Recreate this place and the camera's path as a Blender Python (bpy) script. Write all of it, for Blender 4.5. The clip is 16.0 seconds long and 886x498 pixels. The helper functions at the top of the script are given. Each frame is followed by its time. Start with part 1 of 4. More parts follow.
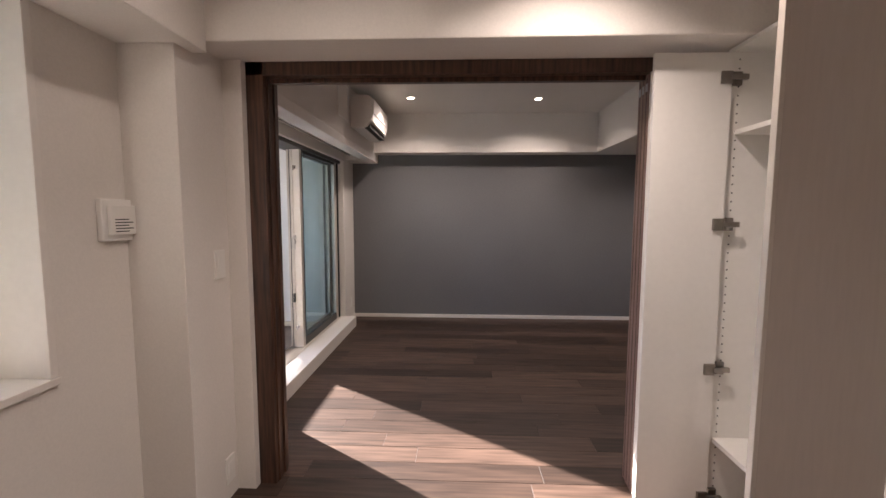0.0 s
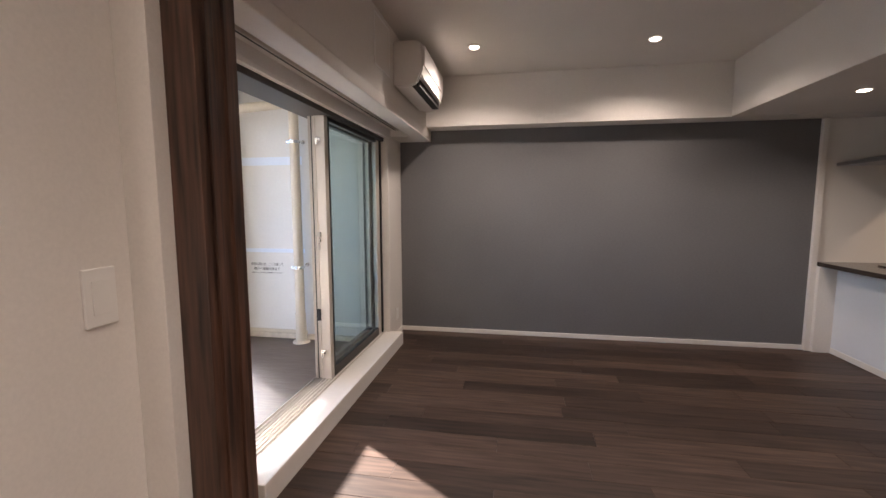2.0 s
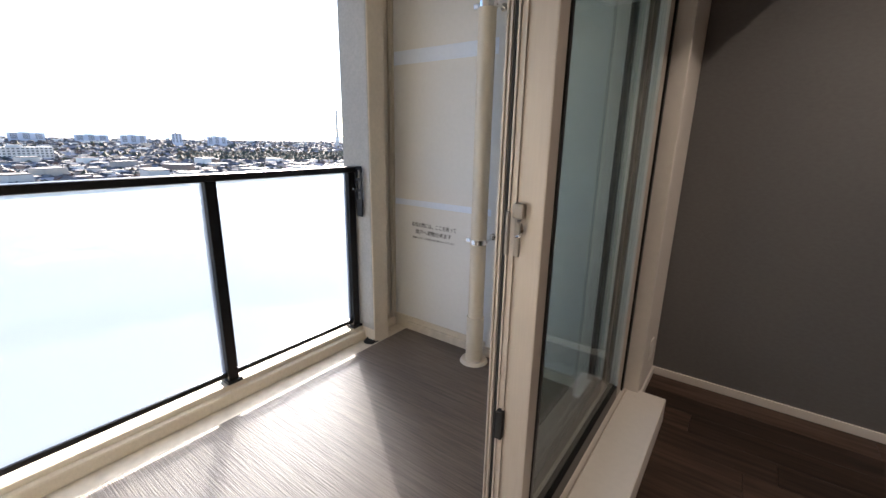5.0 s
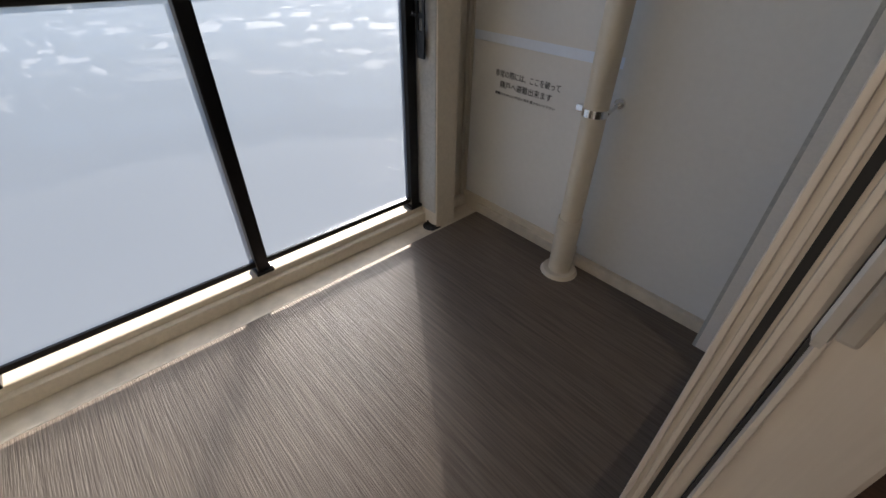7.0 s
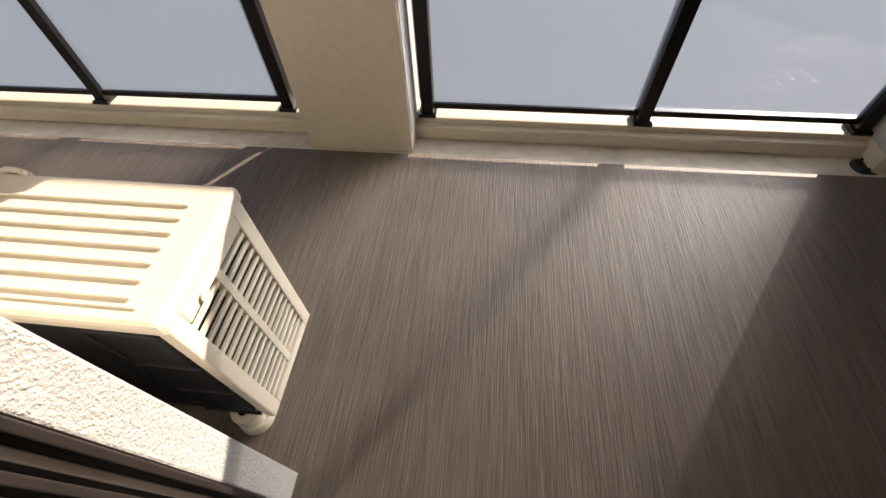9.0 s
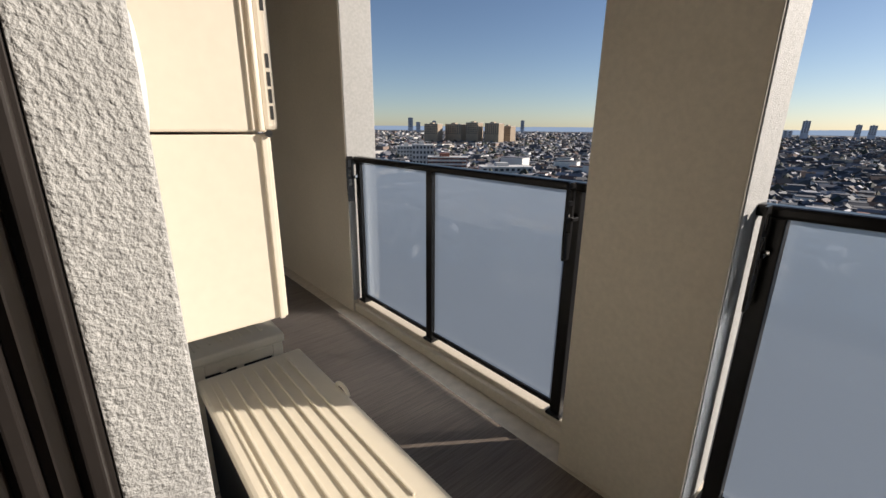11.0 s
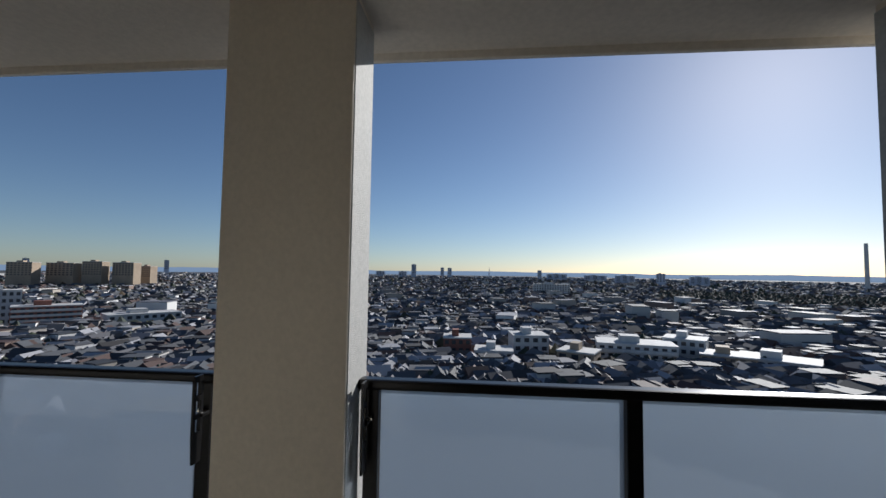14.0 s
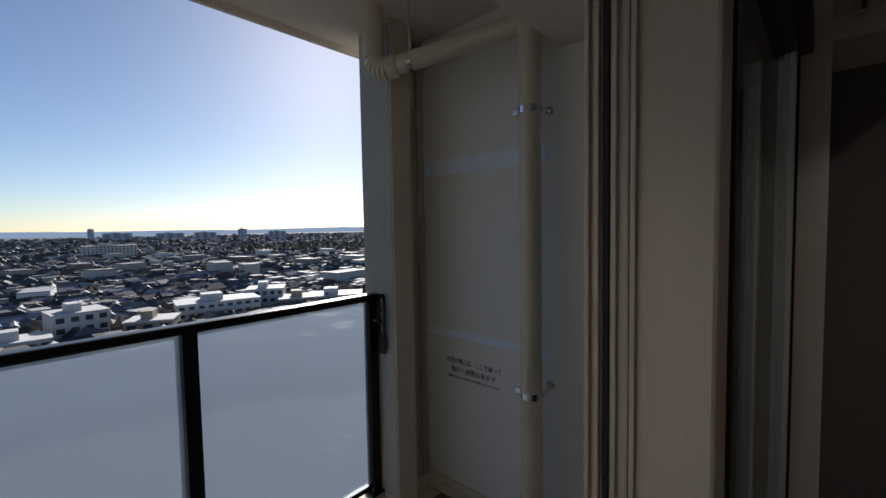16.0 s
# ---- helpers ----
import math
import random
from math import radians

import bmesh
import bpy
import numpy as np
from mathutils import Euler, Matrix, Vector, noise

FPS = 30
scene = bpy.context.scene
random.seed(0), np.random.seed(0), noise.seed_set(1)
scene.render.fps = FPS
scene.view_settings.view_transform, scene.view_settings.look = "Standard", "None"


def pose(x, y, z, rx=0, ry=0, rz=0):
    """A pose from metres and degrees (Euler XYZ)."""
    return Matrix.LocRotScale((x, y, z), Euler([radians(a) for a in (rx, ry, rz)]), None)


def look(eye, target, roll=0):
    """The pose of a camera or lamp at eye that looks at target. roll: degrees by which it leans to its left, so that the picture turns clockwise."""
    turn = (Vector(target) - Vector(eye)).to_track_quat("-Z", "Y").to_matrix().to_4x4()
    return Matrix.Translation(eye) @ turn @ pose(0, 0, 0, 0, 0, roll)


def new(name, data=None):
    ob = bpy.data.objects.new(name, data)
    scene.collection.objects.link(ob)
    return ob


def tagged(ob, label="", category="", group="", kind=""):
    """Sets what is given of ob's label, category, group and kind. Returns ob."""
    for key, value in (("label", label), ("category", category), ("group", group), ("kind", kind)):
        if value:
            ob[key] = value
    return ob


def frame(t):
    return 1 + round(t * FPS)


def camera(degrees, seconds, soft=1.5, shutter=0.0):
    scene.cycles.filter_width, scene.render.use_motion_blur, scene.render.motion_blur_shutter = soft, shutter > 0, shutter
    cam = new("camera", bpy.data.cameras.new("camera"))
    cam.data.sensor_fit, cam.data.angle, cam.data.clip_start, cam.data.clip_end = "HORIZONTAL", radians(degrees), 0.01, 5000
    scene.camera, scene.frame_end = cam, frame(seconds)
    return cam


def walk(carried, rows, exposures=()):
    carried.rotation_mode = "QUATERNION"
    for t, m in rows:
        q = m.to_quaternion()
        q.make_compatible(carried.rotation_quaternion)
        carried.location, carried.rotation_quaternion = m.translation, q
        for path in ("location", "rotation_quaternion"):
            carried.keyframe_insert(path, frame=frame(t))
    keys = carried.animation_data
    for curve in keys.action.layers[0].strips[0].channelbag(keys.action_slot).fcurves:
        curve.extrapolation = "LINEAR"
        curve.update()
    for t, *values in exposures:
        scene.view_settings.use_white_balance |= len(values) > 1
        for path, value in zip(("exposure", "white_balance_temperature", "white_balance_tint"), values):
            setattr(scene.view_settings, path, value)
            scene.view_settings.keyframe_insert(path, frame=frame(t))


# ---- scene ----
cam = camera(93.4, 16.0)
PATH = [
    (0, (-0.046, 0.144, 1.333), (-0.128, 2.135, 1.156), 0.2),
    (0.5, (-0.079, 0.293, 1.319), (-0.2, 2.282, 1.14), 0.0),
    (1, (-0.087, 0.565, 1.339), (-0.271, 2.549, 1.163), -0.1),
    (1.5, (-0.163, 0.865, 1.318), (-0.4, 2.841, 1.117), -0.3),
    (2, (-0.227, 1.199, 1.293), (-0.569, 3.159, 1.087), -0.1),
    (2.5, (-0.363, 1.512, 1.262), (-0.779, 3.456, 1.042), -0.4),
    (3, (-0.54, 1.809, 1.232), (-1.061, 3.725, 0.991), -0.3),
    (3.5, (-0.67, 2.126, 1.248), (-1.356, 3.986, 0.984), -0.1),
    (4, (-0.804, 2.406, 1.232), (-1.656, 4.193, 0.948), 0.3),
    (4.2, (-0.859, 2.525, 1.253), (-1.785, 4.271, 0.944), 0.5),
    (6.3, (-1.459, 3.4, 1.249), (-2.698, 4.653, 0.303), 0.5),
    (6.5, (-1.484, 3.433, 1.225), (-2.709, 4.65, 0.215), 0.9),
    (7, (-1.556, 3.49, 1.193), (-2.734, 4.583, 0.002), 1.1),
    (7.5, (-1.606, 3.483, 1.18), (-2.706, 4.421, -0.202), 1.5),
    (8, (-1.602, 3.433, 1.143), (-2.695, 4.039, -0.418), 1.0),
    (8.5, (-1.611, 3.34, 1.158), (-2.69, 3.564, -0.511), -0.2),
    (9, (-1.564, 3.244, 1.138), (-2.743, 3.061, -0.467), -3.1),
    (9.5, (-1.572, 3.195, 1.17), (-2.784, 2.573, -0.295), -3.4),
    (10, (-1.614, 3.199, 1.196), (-2.825, 2.168, -0.017), -1.6),
    (10.2, (-1.624, 3.188, 1.198), (-2.846, 2.03, 0.119), -0.2),
    (12.3, (-1.658, 3.314, 1.445), (-3.041, 1.869, 1.486), 0.8),
    (12.5, (-1.643, 3.312, 1.446), (-3.111, 1.955, 1.51), 0.9),
    (13, (-1.598, 3.33, 1.459), (-3.299, 2.282, 1.55), 1.0),
    (13.5, (-1.58, 3.359, 1.468), (-3.47, 2.712, 1.568), 1.0),
    (14, (-1.616, 3.361, 1.468), (-3.603, 3.168, 1.577), 0.8),
    (14.5, (-1.632, 3.362, 1.48), (-3.611, 3.634, 1.576), 0.5),
    (15, (-1.565, 3.346, 1.463), (-3.428, 4.071, 1.522), 0.0),
    (15.5, (-1.481, 3.346, 1.454), (-3.129, 4.479, 1.444), -0.5),
    (16, (-1.394, 3.385, 1.422), (-2.741, 4.86, 1.314), -1.0),
]
walk(cam, [(t, look(eye, target, roll)) for t, eye, target, roll in PATH],
     [(0, 3.6, 6000, 19), (2.0, 3.75, 6100, 18), (3.5, 4.05, 6300, 18), (4.2, 3.75, 6300, 16), (6.3, 1.85, 6500, 15), (7.5, 1.95, 6600, 15), (8.4, 2.0, 6950, 17), (9.0, 1.65, 6900, 18), (9.5, 1.2, 6800, 17), (10.2, 0.9, 6500, 15), (12.3, 0.6, 6000, 12), (13.3, 0.4, 5600, 10), (14.5, 0.2, 5600, 10), (15.2, 0.4, 5750, 11), (16, 0.55, 5850, 12)])

# ---- light ----
SUN_YAW, SUN_ELEV = 56.0, 23.6
world = bpy.data.worlds.new("sky")
scene.world = world
world.use_nodes = True
wn = world.node_tree.nodes
sky = wn.new("ShaderNodeTexSky")
sky.sky_type = 'NISHITA'
sky.sun_disc = False
sky.sun_elevation = radians(SUN_ELEV)
sky.sun_rotation = radians(-SUN_YAW)
sky.altitude = 40
sky.air_density, sky.dust_density, sky.ozone_density = 0.8, 0.3, 1.4
wn["Background"].inputs[1].default_value = 0.055
world.node_tree.links.new(sky.outputs[0], wn["Background"].inputs[0])
sun = new("sun", bpy.data.lights.new("sun", 'SUN'))
sun.data.energy, sun.data.angle, sun.data.color = 4.6, radians(0.53), (1.0, 0.9, 0.76)
sun.matrix_world = pose(0, 0, 20, 90 - SUN_ELEV, 0, SUN_YAW + 180)


def spot(x, y, z, watts, color=(1.0, 0.78, 0.55), size=150):
    l = new("downlight_lamp", bpy.data.lights.new("downlight_lamp", 'SPOT'))
    l.data.energy, l.data.color, l.data.spot_size, l.data.spot_blend = watts, color, radians(size), 0.8
    l.data.shadow_soft_size = 0.04
    l.location = (x, y, z)


WARM = (1.0, 0.83, 0.66)
spot(-0.56, 4.49, 2.46, 5.6, WARM, 150)
spot(0.74, 4.56, 2.46, 5.2, WARM, 150)
spot(1.98, 4.42, 2.01, 2.5, WARM)
spot(3.6, 4.6, 2.01, 3.0, (1.0, 0.72, 0.45))
spot(-0.45, 1.2, 2.46, 1.7, WARM)
spot(0.35, 1.4, 2.46, 6.5, WARM, 125)
spot(0.0, -1.2, 2.46, 5.0, WARM)


# ---- materials ----
def node(nt, kind, **kw):
    n = nt.nodes.new(kind)
    for k, v in kw.items():
        n.inputs[k.replace("_", " ")].default_value = v
    return n


def mat(name, color, rough=0.6, metal=0.0, grain=0.0, scale=40.0, bump=0.0, bscale=200.0, dist=0.002, spec=0.5, stretch=(1, 1, 1), stain=0.0, sscale=1.3, detail=5.0, vary=0.0):
    m = bpy.data.materials.new(name)
    m.use_nodes = True
    nt = m.node_tree
    b = nt.nodes["Principled BSDF"]
    L = nt.links.new
    b.inputs["Roughness"].default_value = rough
    b.inputs["Metallic"].default_value = metal
    b.inputs["Specular IOR Level"].default_value = spec
    geo = nt.nodes.new("ShaderNodeNewGeometry")
    info = nt.nodes.new("ShaderNodeObjectInfo")
    mp = nt.nodes.new("ShaderNodeMapping")
    mp.inputs["Scale"].default_value = stretch
    off = nt.nodes.new("ShaderNodeVectorMath")
    off.operation = 'SCALE'
    off.inputs[0].default_value = (7.3, 3.1, 5.7)
    L(info.outputs["Random"], off.inputs["Scale"])
    add = nt.nodes.new("ShaderNodeVectorMath")
    L(geo.outputs["Position"], add.inputs[0])
    if vary:
        L(off.outputs[0], add.inputs[1])
    else:
        add.inputs[1].default_value = (0, 0, 0)
    L(add.outputs[0], mp.inputs["Vector"])
    n1 = node(nt, "ShaderNodeTexNoise", Scale=scale, Detail=detail)
    L(mp.outputs[0], n1.inputs["Vector"])
    n2 = node(nt, "ShaderNodeTexNoise", Scale=sscale, Detail=3.0)
    L(geo.outputs["Position"], n2.inputs["Vector"])

    def level(src, amount):
        r = nt.nodes.new("ShaderNodeMapRange")
        r.inputs["From Min"].default_value, r.inputs["From Max"].default_value = 0.3, 0.7
        r.inputs["To Min"].default_value, r.inputs["To Max"].default_value = 1 - amount, 1 + amount
        L(src, r.inputs["Value"])
        return r.outputs[0]

    mul = nt.nodes.new("ShaderNodeMath")
    mul.operation = 'MULTIPLY'
    L(level(n1.outputs["Fac"], grain), mul.inputs[0])
    L(level(n2.outputs["Fac"], stain), mul.inputs[1])
    out = mul.outputs[0]
    if vary:
        m2 = nt.nodes.new("ShaderNodeMath")
        m2.operation = 'MULTIPLY'
        r = nt.nodes.new("ShaderNodeMapRange")
        r.inputs["To Min"].default_value, r.inputs["To Max"].default_value = 1 - vary, 1 + vary
        L(info.outputs["Random"], r.inputs["Value"])
        L(out, m2.inputs[0]), L(r.outputs[0], m2.inputs[1])
        out = m2.outputs[0]
    c = nt.nodes.new("ShaderNodeVectorMath")
    c.operation = 'SCALE'
    c.inputs[0].default_value = color
    L(out, c.inputs["Scale"])
    L(c.outputs[0], b.inputs["Base Color"])
    if bump:
        n3 = node(nt, "ShaderNodeTexNoise", Scale=bscale, Detail=3.0)
        L(mp.outputs[0], n3.inputs["Vector"])
        bp = node(nt, "ShaderNodeBump", Strength=bump, Distance=dist)
        L(n3.outputs["Fac"], bp.inputs["Height"])
        L(bp.outputs[0], b.inputs["Normal"])
    return m


def island_mat(name, colors, rough=0.7):
    m = bpy.data.materials.new(name)
    m.use_nodes = True
    nt = m.node_tree
    b = nt.nodes["Principled BSDF"]
    b.inputs["Roughness"].default_value = rough
    geo = nt.nodes.new("ShaderNodeNewGeometry")
    r = nt.nodes.new("ShaderNodeValToRGB")
    r.color_ramp.interpolation = 'CONSTANT'
    while len(r.color_ramp.elements) < len(colors):
        r.color_ramp.elements.new(0.5)
    for i, c in enumerate(colors):
        r.color_ramp.elements[i].position = i / len(colors)
        r.color_ramp.elements[i].color = (*c, 1)
    nt.links.new(geo.outputs["Random Per Island"], r.inputs[0])
    nt.links.new(r.outputs[0], b.inputs["Base Color"])
    return m


def glow(name, color, strength):
    m = bpy.data.materials.new(name)
    m.use_nodes = True
    b = m.node_tree.nodes["Principled BSDF"]
    b.inputs["Emission Color"].default_value = (*color, 1)
    b.inputs["Emission Strength"].default_value = strength
    return m


def gloss_weight(nt, low, high):
    f = nt.nodes.new("ShaderNodeLayerWeight")
    f.inputs["Blend"].default_value = 0.5
    p = nt.nodes.new("ShaderNodeMath")
    p.operation = 'POWER'
    p.inputs[1].default_value = 4.0
    nt.links.new(f.outputs["Facing"], p.inputs[0])
    r = nt.nodes.new("ShaderNodeMapRange")
    r.inputs["To Min"].default_value, r.inputs["To Max"].default_value = low, high
    nt.links.new(p.outputs[0], r.inputs["Value"])
    return r.outputs[0]


def clear_glass(name, tint):
    m = bpy.data.materials.new(name)
    m.use_nodes = True
    nt = m.node_tree
    nt.nodes.remove(nt.nodes["Principled BSDF"])
    t = nt.nodes.new("ShaderNodeBsdfTransparent")
    t.inputs["Color"].default_value = (*tint, 1)
    g = nt.nodes.new("ShaderNodeBsdfGlossy")
    g.inputs["Roughness"].default_value = 0.02
    mx = nt.nodes.new("ShaderNodeMixShader")
    nt.links.new(gloss_weight(nt, 0.03, 0.5), mx.inputs[0])
    nt.links.new(t.outputs[0], mx.inputs[1])
    nt.links.new(g.outputs[0], mx.inputs[2])
    nt.links.new(mx.outputs[0], nt.nodes["Material Output"].inputs["Surface"])
    return m


def milk_glass(name):
    """Etched glass face: part clear, part scattering forwards, part diffuse."""
    m = bpy.data.materials.new(name)
    m.use_nodes = True
    nt = m.node_tree
    L = nt.links.new
    nt.nodes.remove(nt.nodes["Principled BSDF"])
    tl = nt.nodes.new("ShaderNodeBsdfTranslucent")
    tl.inputs["Color"].default_value = (0.20, 0.245, 0.315, 1)
    rf = nt.nodes.new("ShaderNodeBsdfRefraction")
    rf.inputs["Color"].default_value = (0.74, 0.84, 0.98, 1)
    rf.inputs["Roughness"].default_value, rf.inputs["IOR"].default_value = 0.90, 1.45
    tr = nt.nodes.new("ShaderNodeBsdfTransparent")
    tr.inputs["Color"].default_value = (0.86, 0.89, 0.94, 1)
    gl = nt.nodes.new("ShaderNodeBsdfGlossy")
    gl.inputs["Roughness"].default_value = 0.05
    a = nt.nodes.new("ShaderNodeMixShader")
    a.inputs[0].default_value = 0.58
    L(tl.outputs[0], a.inputs[1]), L(rf.outputs[0], a.inputs[2])
    b = nt.nodes.new("ShaderNodeMixShader")
    b.inputs[0].default_value = 0.14
    L(a.outputs[0], b.inputs[1]), L(tr.outputs[0], b.inputs[2])
    c = nt.nodes.new("ShaderNodeMixShader")
    L(gloss_weight(nt, 0.04, 0.5), c.inputs[0]), L(b.outputs[0], c.inputs[1]), L(gl.outputs[0], c.inputs[2])
    L(c.outputs[0], nt.nodes["Material Output"].inputs["Surface"])
    return m


M_wall = mat("wallpaper_white", (0.74, 0.70, 0.65), 0.85, grain=0.03, scale=120, bump=0.25, bscale=420, dist=0.001, stain=0.03)
M_grey = mat("wallpaper_grey", (0.145, 0.142, 0.143), 0.75, grain=0.06, scale=90, bump=0.3, bscale=260, dist=0.001, stretch=(0.5, 1, 1), stain=0.05)
M_ceil = mat("ceiling_paper", (0.72, 0.68, 0.63), 0.9, grain=0.03, scale=150, bump=0.2, bscale=380, dist=0.001, stain=0.03)
M_plank = mat("floor_plank", (0.060, 0.038, 0.028), 0.45, grain=0.5, scale=9, bump=0.15, bscale=60, dist=0.0006, stretch=(0.35, 5, 1), stain=0.08, detail=8, vary=0.42, spec=0.3)
M_dark = mat("dark_wood_veneer", (0.070, 0.035, 0.022), 0.42, grain=0.75, scale=14, bump=0.2, bscale=80, dist=0.0005, stretch=(4, 4, 0.25), stain=0.1, detail=8)
M_leafedge = mat("brown_door_edge", (0.20, 0.125, 0.10), 0.45, grain=0.2, scale=14, stretch=(4, 4, 0.25), stain=0.05, detail=6)
M_taupe = mat("taupe_laminate", (0.5, 0.44, 0.39), 0.5, grain=0.03, scale=30, stretch=(3, 3, 0.3), stain=0.03)
M_white = mat("white_board", (0.78, 0.76, 0.72), 0.38, grain=0.015, stain=0.02)
M_trim = mat("white_trim", (0.76, 0.72, 0.67), 0.45, grain=0.02, stain=0.02)
M_plastic = mat("white_plastic", (0.8, 0.78, 0.74), 0.35, grain=0.01, stain=0.02)
M_kitchen = mat("white_kitchen_panel", (0.75, 0.77, 0.8), 0.25, grain=0.01, stain=0.02)
M_ktop = mat("dark_stone_worktop", (0.045, 0.035, 0.03), 0.18, grain=0.3, scale=180)
M_steel = mat("brushed_steel", (0.42, 0.42, 0.43), 0.3, 0.9, grain=0.08, scale=40, stretch=(1, 20, 1))
M_chrome = mat("chrome", (0.75, 0.75, 0.75), 0.12, 1.0, grain=0.02)
M_nickel = mat("aged_nickel", (0.30, 0.27, 0.24), 0.32, 1.0, grain=0.1)
M_greyplastic = mat("grey_plastic", (0.42, 0.39, 0.35), 0.4, grain=0.03)
M_ext = mat("balcony_paint", (0.66, 0.59, 0.48), 0.62, grain=0.05, scale=60, bump=0.25, bscale=160, dist=0.002, stain=0.05)
M_extceil = mat("balcony_ceiling_paint", (0.72, 0.66, 0.57), 0.75, grain=0.06, scale=40, bump=0.4, bscale=90, dist=0.003, stain=0.06)
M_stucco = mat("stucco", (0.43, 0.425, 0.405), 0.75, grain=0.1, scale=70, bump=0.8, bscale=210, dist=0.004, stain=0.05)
M_sheet = mat("ribbed_vinyl", (0.122, 0.097, 0.077), 0.58, grain=0.28, scale=14, bump=0.7, bscale=22, dist=0.004, stretch=(0.35, 9, 1), stain=0.08, detail=4, spec=0.4)
M_gutter = mat("gutter_coating", (0.56, 0.5, 0.41), 0.5, grain=0.12, scale=20, stain=0.12)
M_black = mat("black_aluminium", (0.014, 0.013, 0.013), 0.3, 0.5, grain=0.1)
M_bronze = mat("dark_bronze_aluminium", (0.045, 0.038, 0.034), 0.38, 0.5, grain=0.08)
M_alu = mat("beige_aluminium", (0.56, 0.51, 0.45), 0.4, 0.25, grain=0.03, scale=30, stretch=(8, 8, 0.4), stain=0.04)
M_rubber = mat("black_rubber", (0.012, 0.012, 0.012), 0.7)
M_pipe = mat("beige_pipe", (0.6, 0.54, 0.44), 0.35, grain=0.03, stain=0.04)
M_board = mat("partition_board", (0.68, 0.68, 0.67), 0.5, grain=0.02, stain=0.03)
M_band = mat("pale_blue_gap_light", (0.72, 0.8, 0.92), 0.5, grain=0.02)
M_text = mat("black_lettering", (0.02, 0.02, 0.022), 0.6)
M_acbody = mat("cream_sheet_metal", (0.66, 0.6, 0.48), 0.4, grain=0.02, stain=0.03)
M_heater = mat("cream_enamel", (0.67, 0.6, 0.49), 0.42, grain=0.02, bump=0.06, bscale=240, dist=0.001, stain=0.03)
M_coil = mat("dark_coil", (0.03, 0.032, 0.034), 0.5, 0.4, grain=0.3, scale=300)
M_asphalt = mat("town_ground", (0.05, 0.053, 0.056), 0.9, grain=0.5, scale=0.05, stain=0.4, sscale=0.008)
M_roof = island_mat("roofs", [(0.04, 0.043, 0.05), (0.06, 0.062, 0.07), (0.1, 0.1, 0.11), (0.035, 0.033, 0.034), (0.17, 0.17, 0.19), (0.075, 0.045, 0.038), (0.05, 0.055, 0.065), (0.08, 0.085, 0.095), (0.32, 0.32, 0.34)], 0.75)
M_house = island_mat("house_walls", [(0.5, 0.48, 0.45), (0.65, 0.64, 0.62), (0.4, 0.36, 0.31), (0.3, 0.28, 0.26), (0.7, 0.69, 0.66), (0.22, 0.16, 0.13)], 0.8)
M_leaf = island_mat("foliage", [(0.035, 0.045, 0.025), (0.05, 0.05, 0.03), (0.075, 0.05, 0.025), (0.03, 0.04, 0.03)], 0.8)
M_brickwall = mat("red_brick_facade", (0.24, 0.1, 0.07), 0.8, grain=0.15, scale=2)
M_concrete = mat("pale_facade", (0.56, 0.55, 0.53), 0.75, grain=0.08, scale=0.6, stain=0.1, sscale=0.1)
M_tan = mat("tan_facade", (0.36, 0.28, 0.2), 0.8, grain=0.08, scale=0.6, stain=0.1, sscale=0.1)
M_window = mat("dark_window_glass", (0.05, 0.055, 0.065), 0.15)
# distance haze mixed into this pale blue-grey, for far towers and mast
M_skyline = mat("haze_tinted_grey", (0.42, 0.46, 0.55), 0.6, grain=0.1, scale=0.05)
M_glass = clear_glass("window_glass", (0.87, 0.92, 0.915))
M_milk = milk_glass("milky_glass")
M_paneback = clear_glass("clear_pane_face", (0.97, 0.98, 0.98))
M_glow = glow("lamp_lens", (1.0, 0.85, 0.62), 1.6)


# ---- helpers for shapes ----
def box(bm, x0, x1, y0, y1, z0, z1, bev=0.0, seg=2):
    r = bmesh.ops.create_cube(bm, size=1, matrix=Matrix.Translation(((x0 + x1) / 2, (y0 + y1) / 2, (z0 + z1) / 2)) @ Matrix.Diagonal((x1 - x0, y1 - y0, z1 - z0, 1)))
    if bev:
        es = list({e for v in r["verts"] for e in v.link_edges})
        bmesh.ops.bevel(bm, geom=es, offset=bev, segments=seg, affect='EDGES', profile=0.6)


def cyl(bm, p, q, r0, r1=None, seg=24, caps=True):
    p, q = Vector(p), Vector(q)
    d = q - p
    m = Matrix.Translation((p + q) / 2) @ d.to_track_quat('Z', 'Y').to_matrix().to_4x4()
    bmesh.ops.create_cone(bm, cap_ends=caps, segments=seg, radius1=r0, radius2=r0 if r1 is None else r1, depth=d.length, matrix=m)


def mesh(name, bm, material, smooth=False):
    me = bpy.data.meshes.new(name)
    bm.normal_update()
    if smooth:
        for f in bm.faces:
            f.smooth = True
        for e in bm.edges:
            if len(e.link_faces) == 2 and e.calc_face_angle(0) > 0.6:
                e.smooth = False
    bm.to_mesh(me)
    bm.free()
    me.materials.append(material)
    return new(name, me)


def block(name, b, material, bev=0.0, label="", kind="structure"):
    bm = bmesh.new()
    box(bm, *b, bev)
    return tagged(mesh(name, bm, material), label, "", "", kind)


def thing(name, base, label, category, group="", kind=""):
    e = new(name)
    e.empty_display_size = 0.05
    e.location = base
    return tagged(e, label, category, group, kind)


def part(name, bm, material, parent, label="", smooth=False):
    o = mesh(name, bm, material, smooth)
    o.parent = parent
    if parent.type == 'EMPTY':
        o.matrix_parent_inverse = Matrix.Translation(-parent.location)
    if label:
        tagged(o, label)
    return o


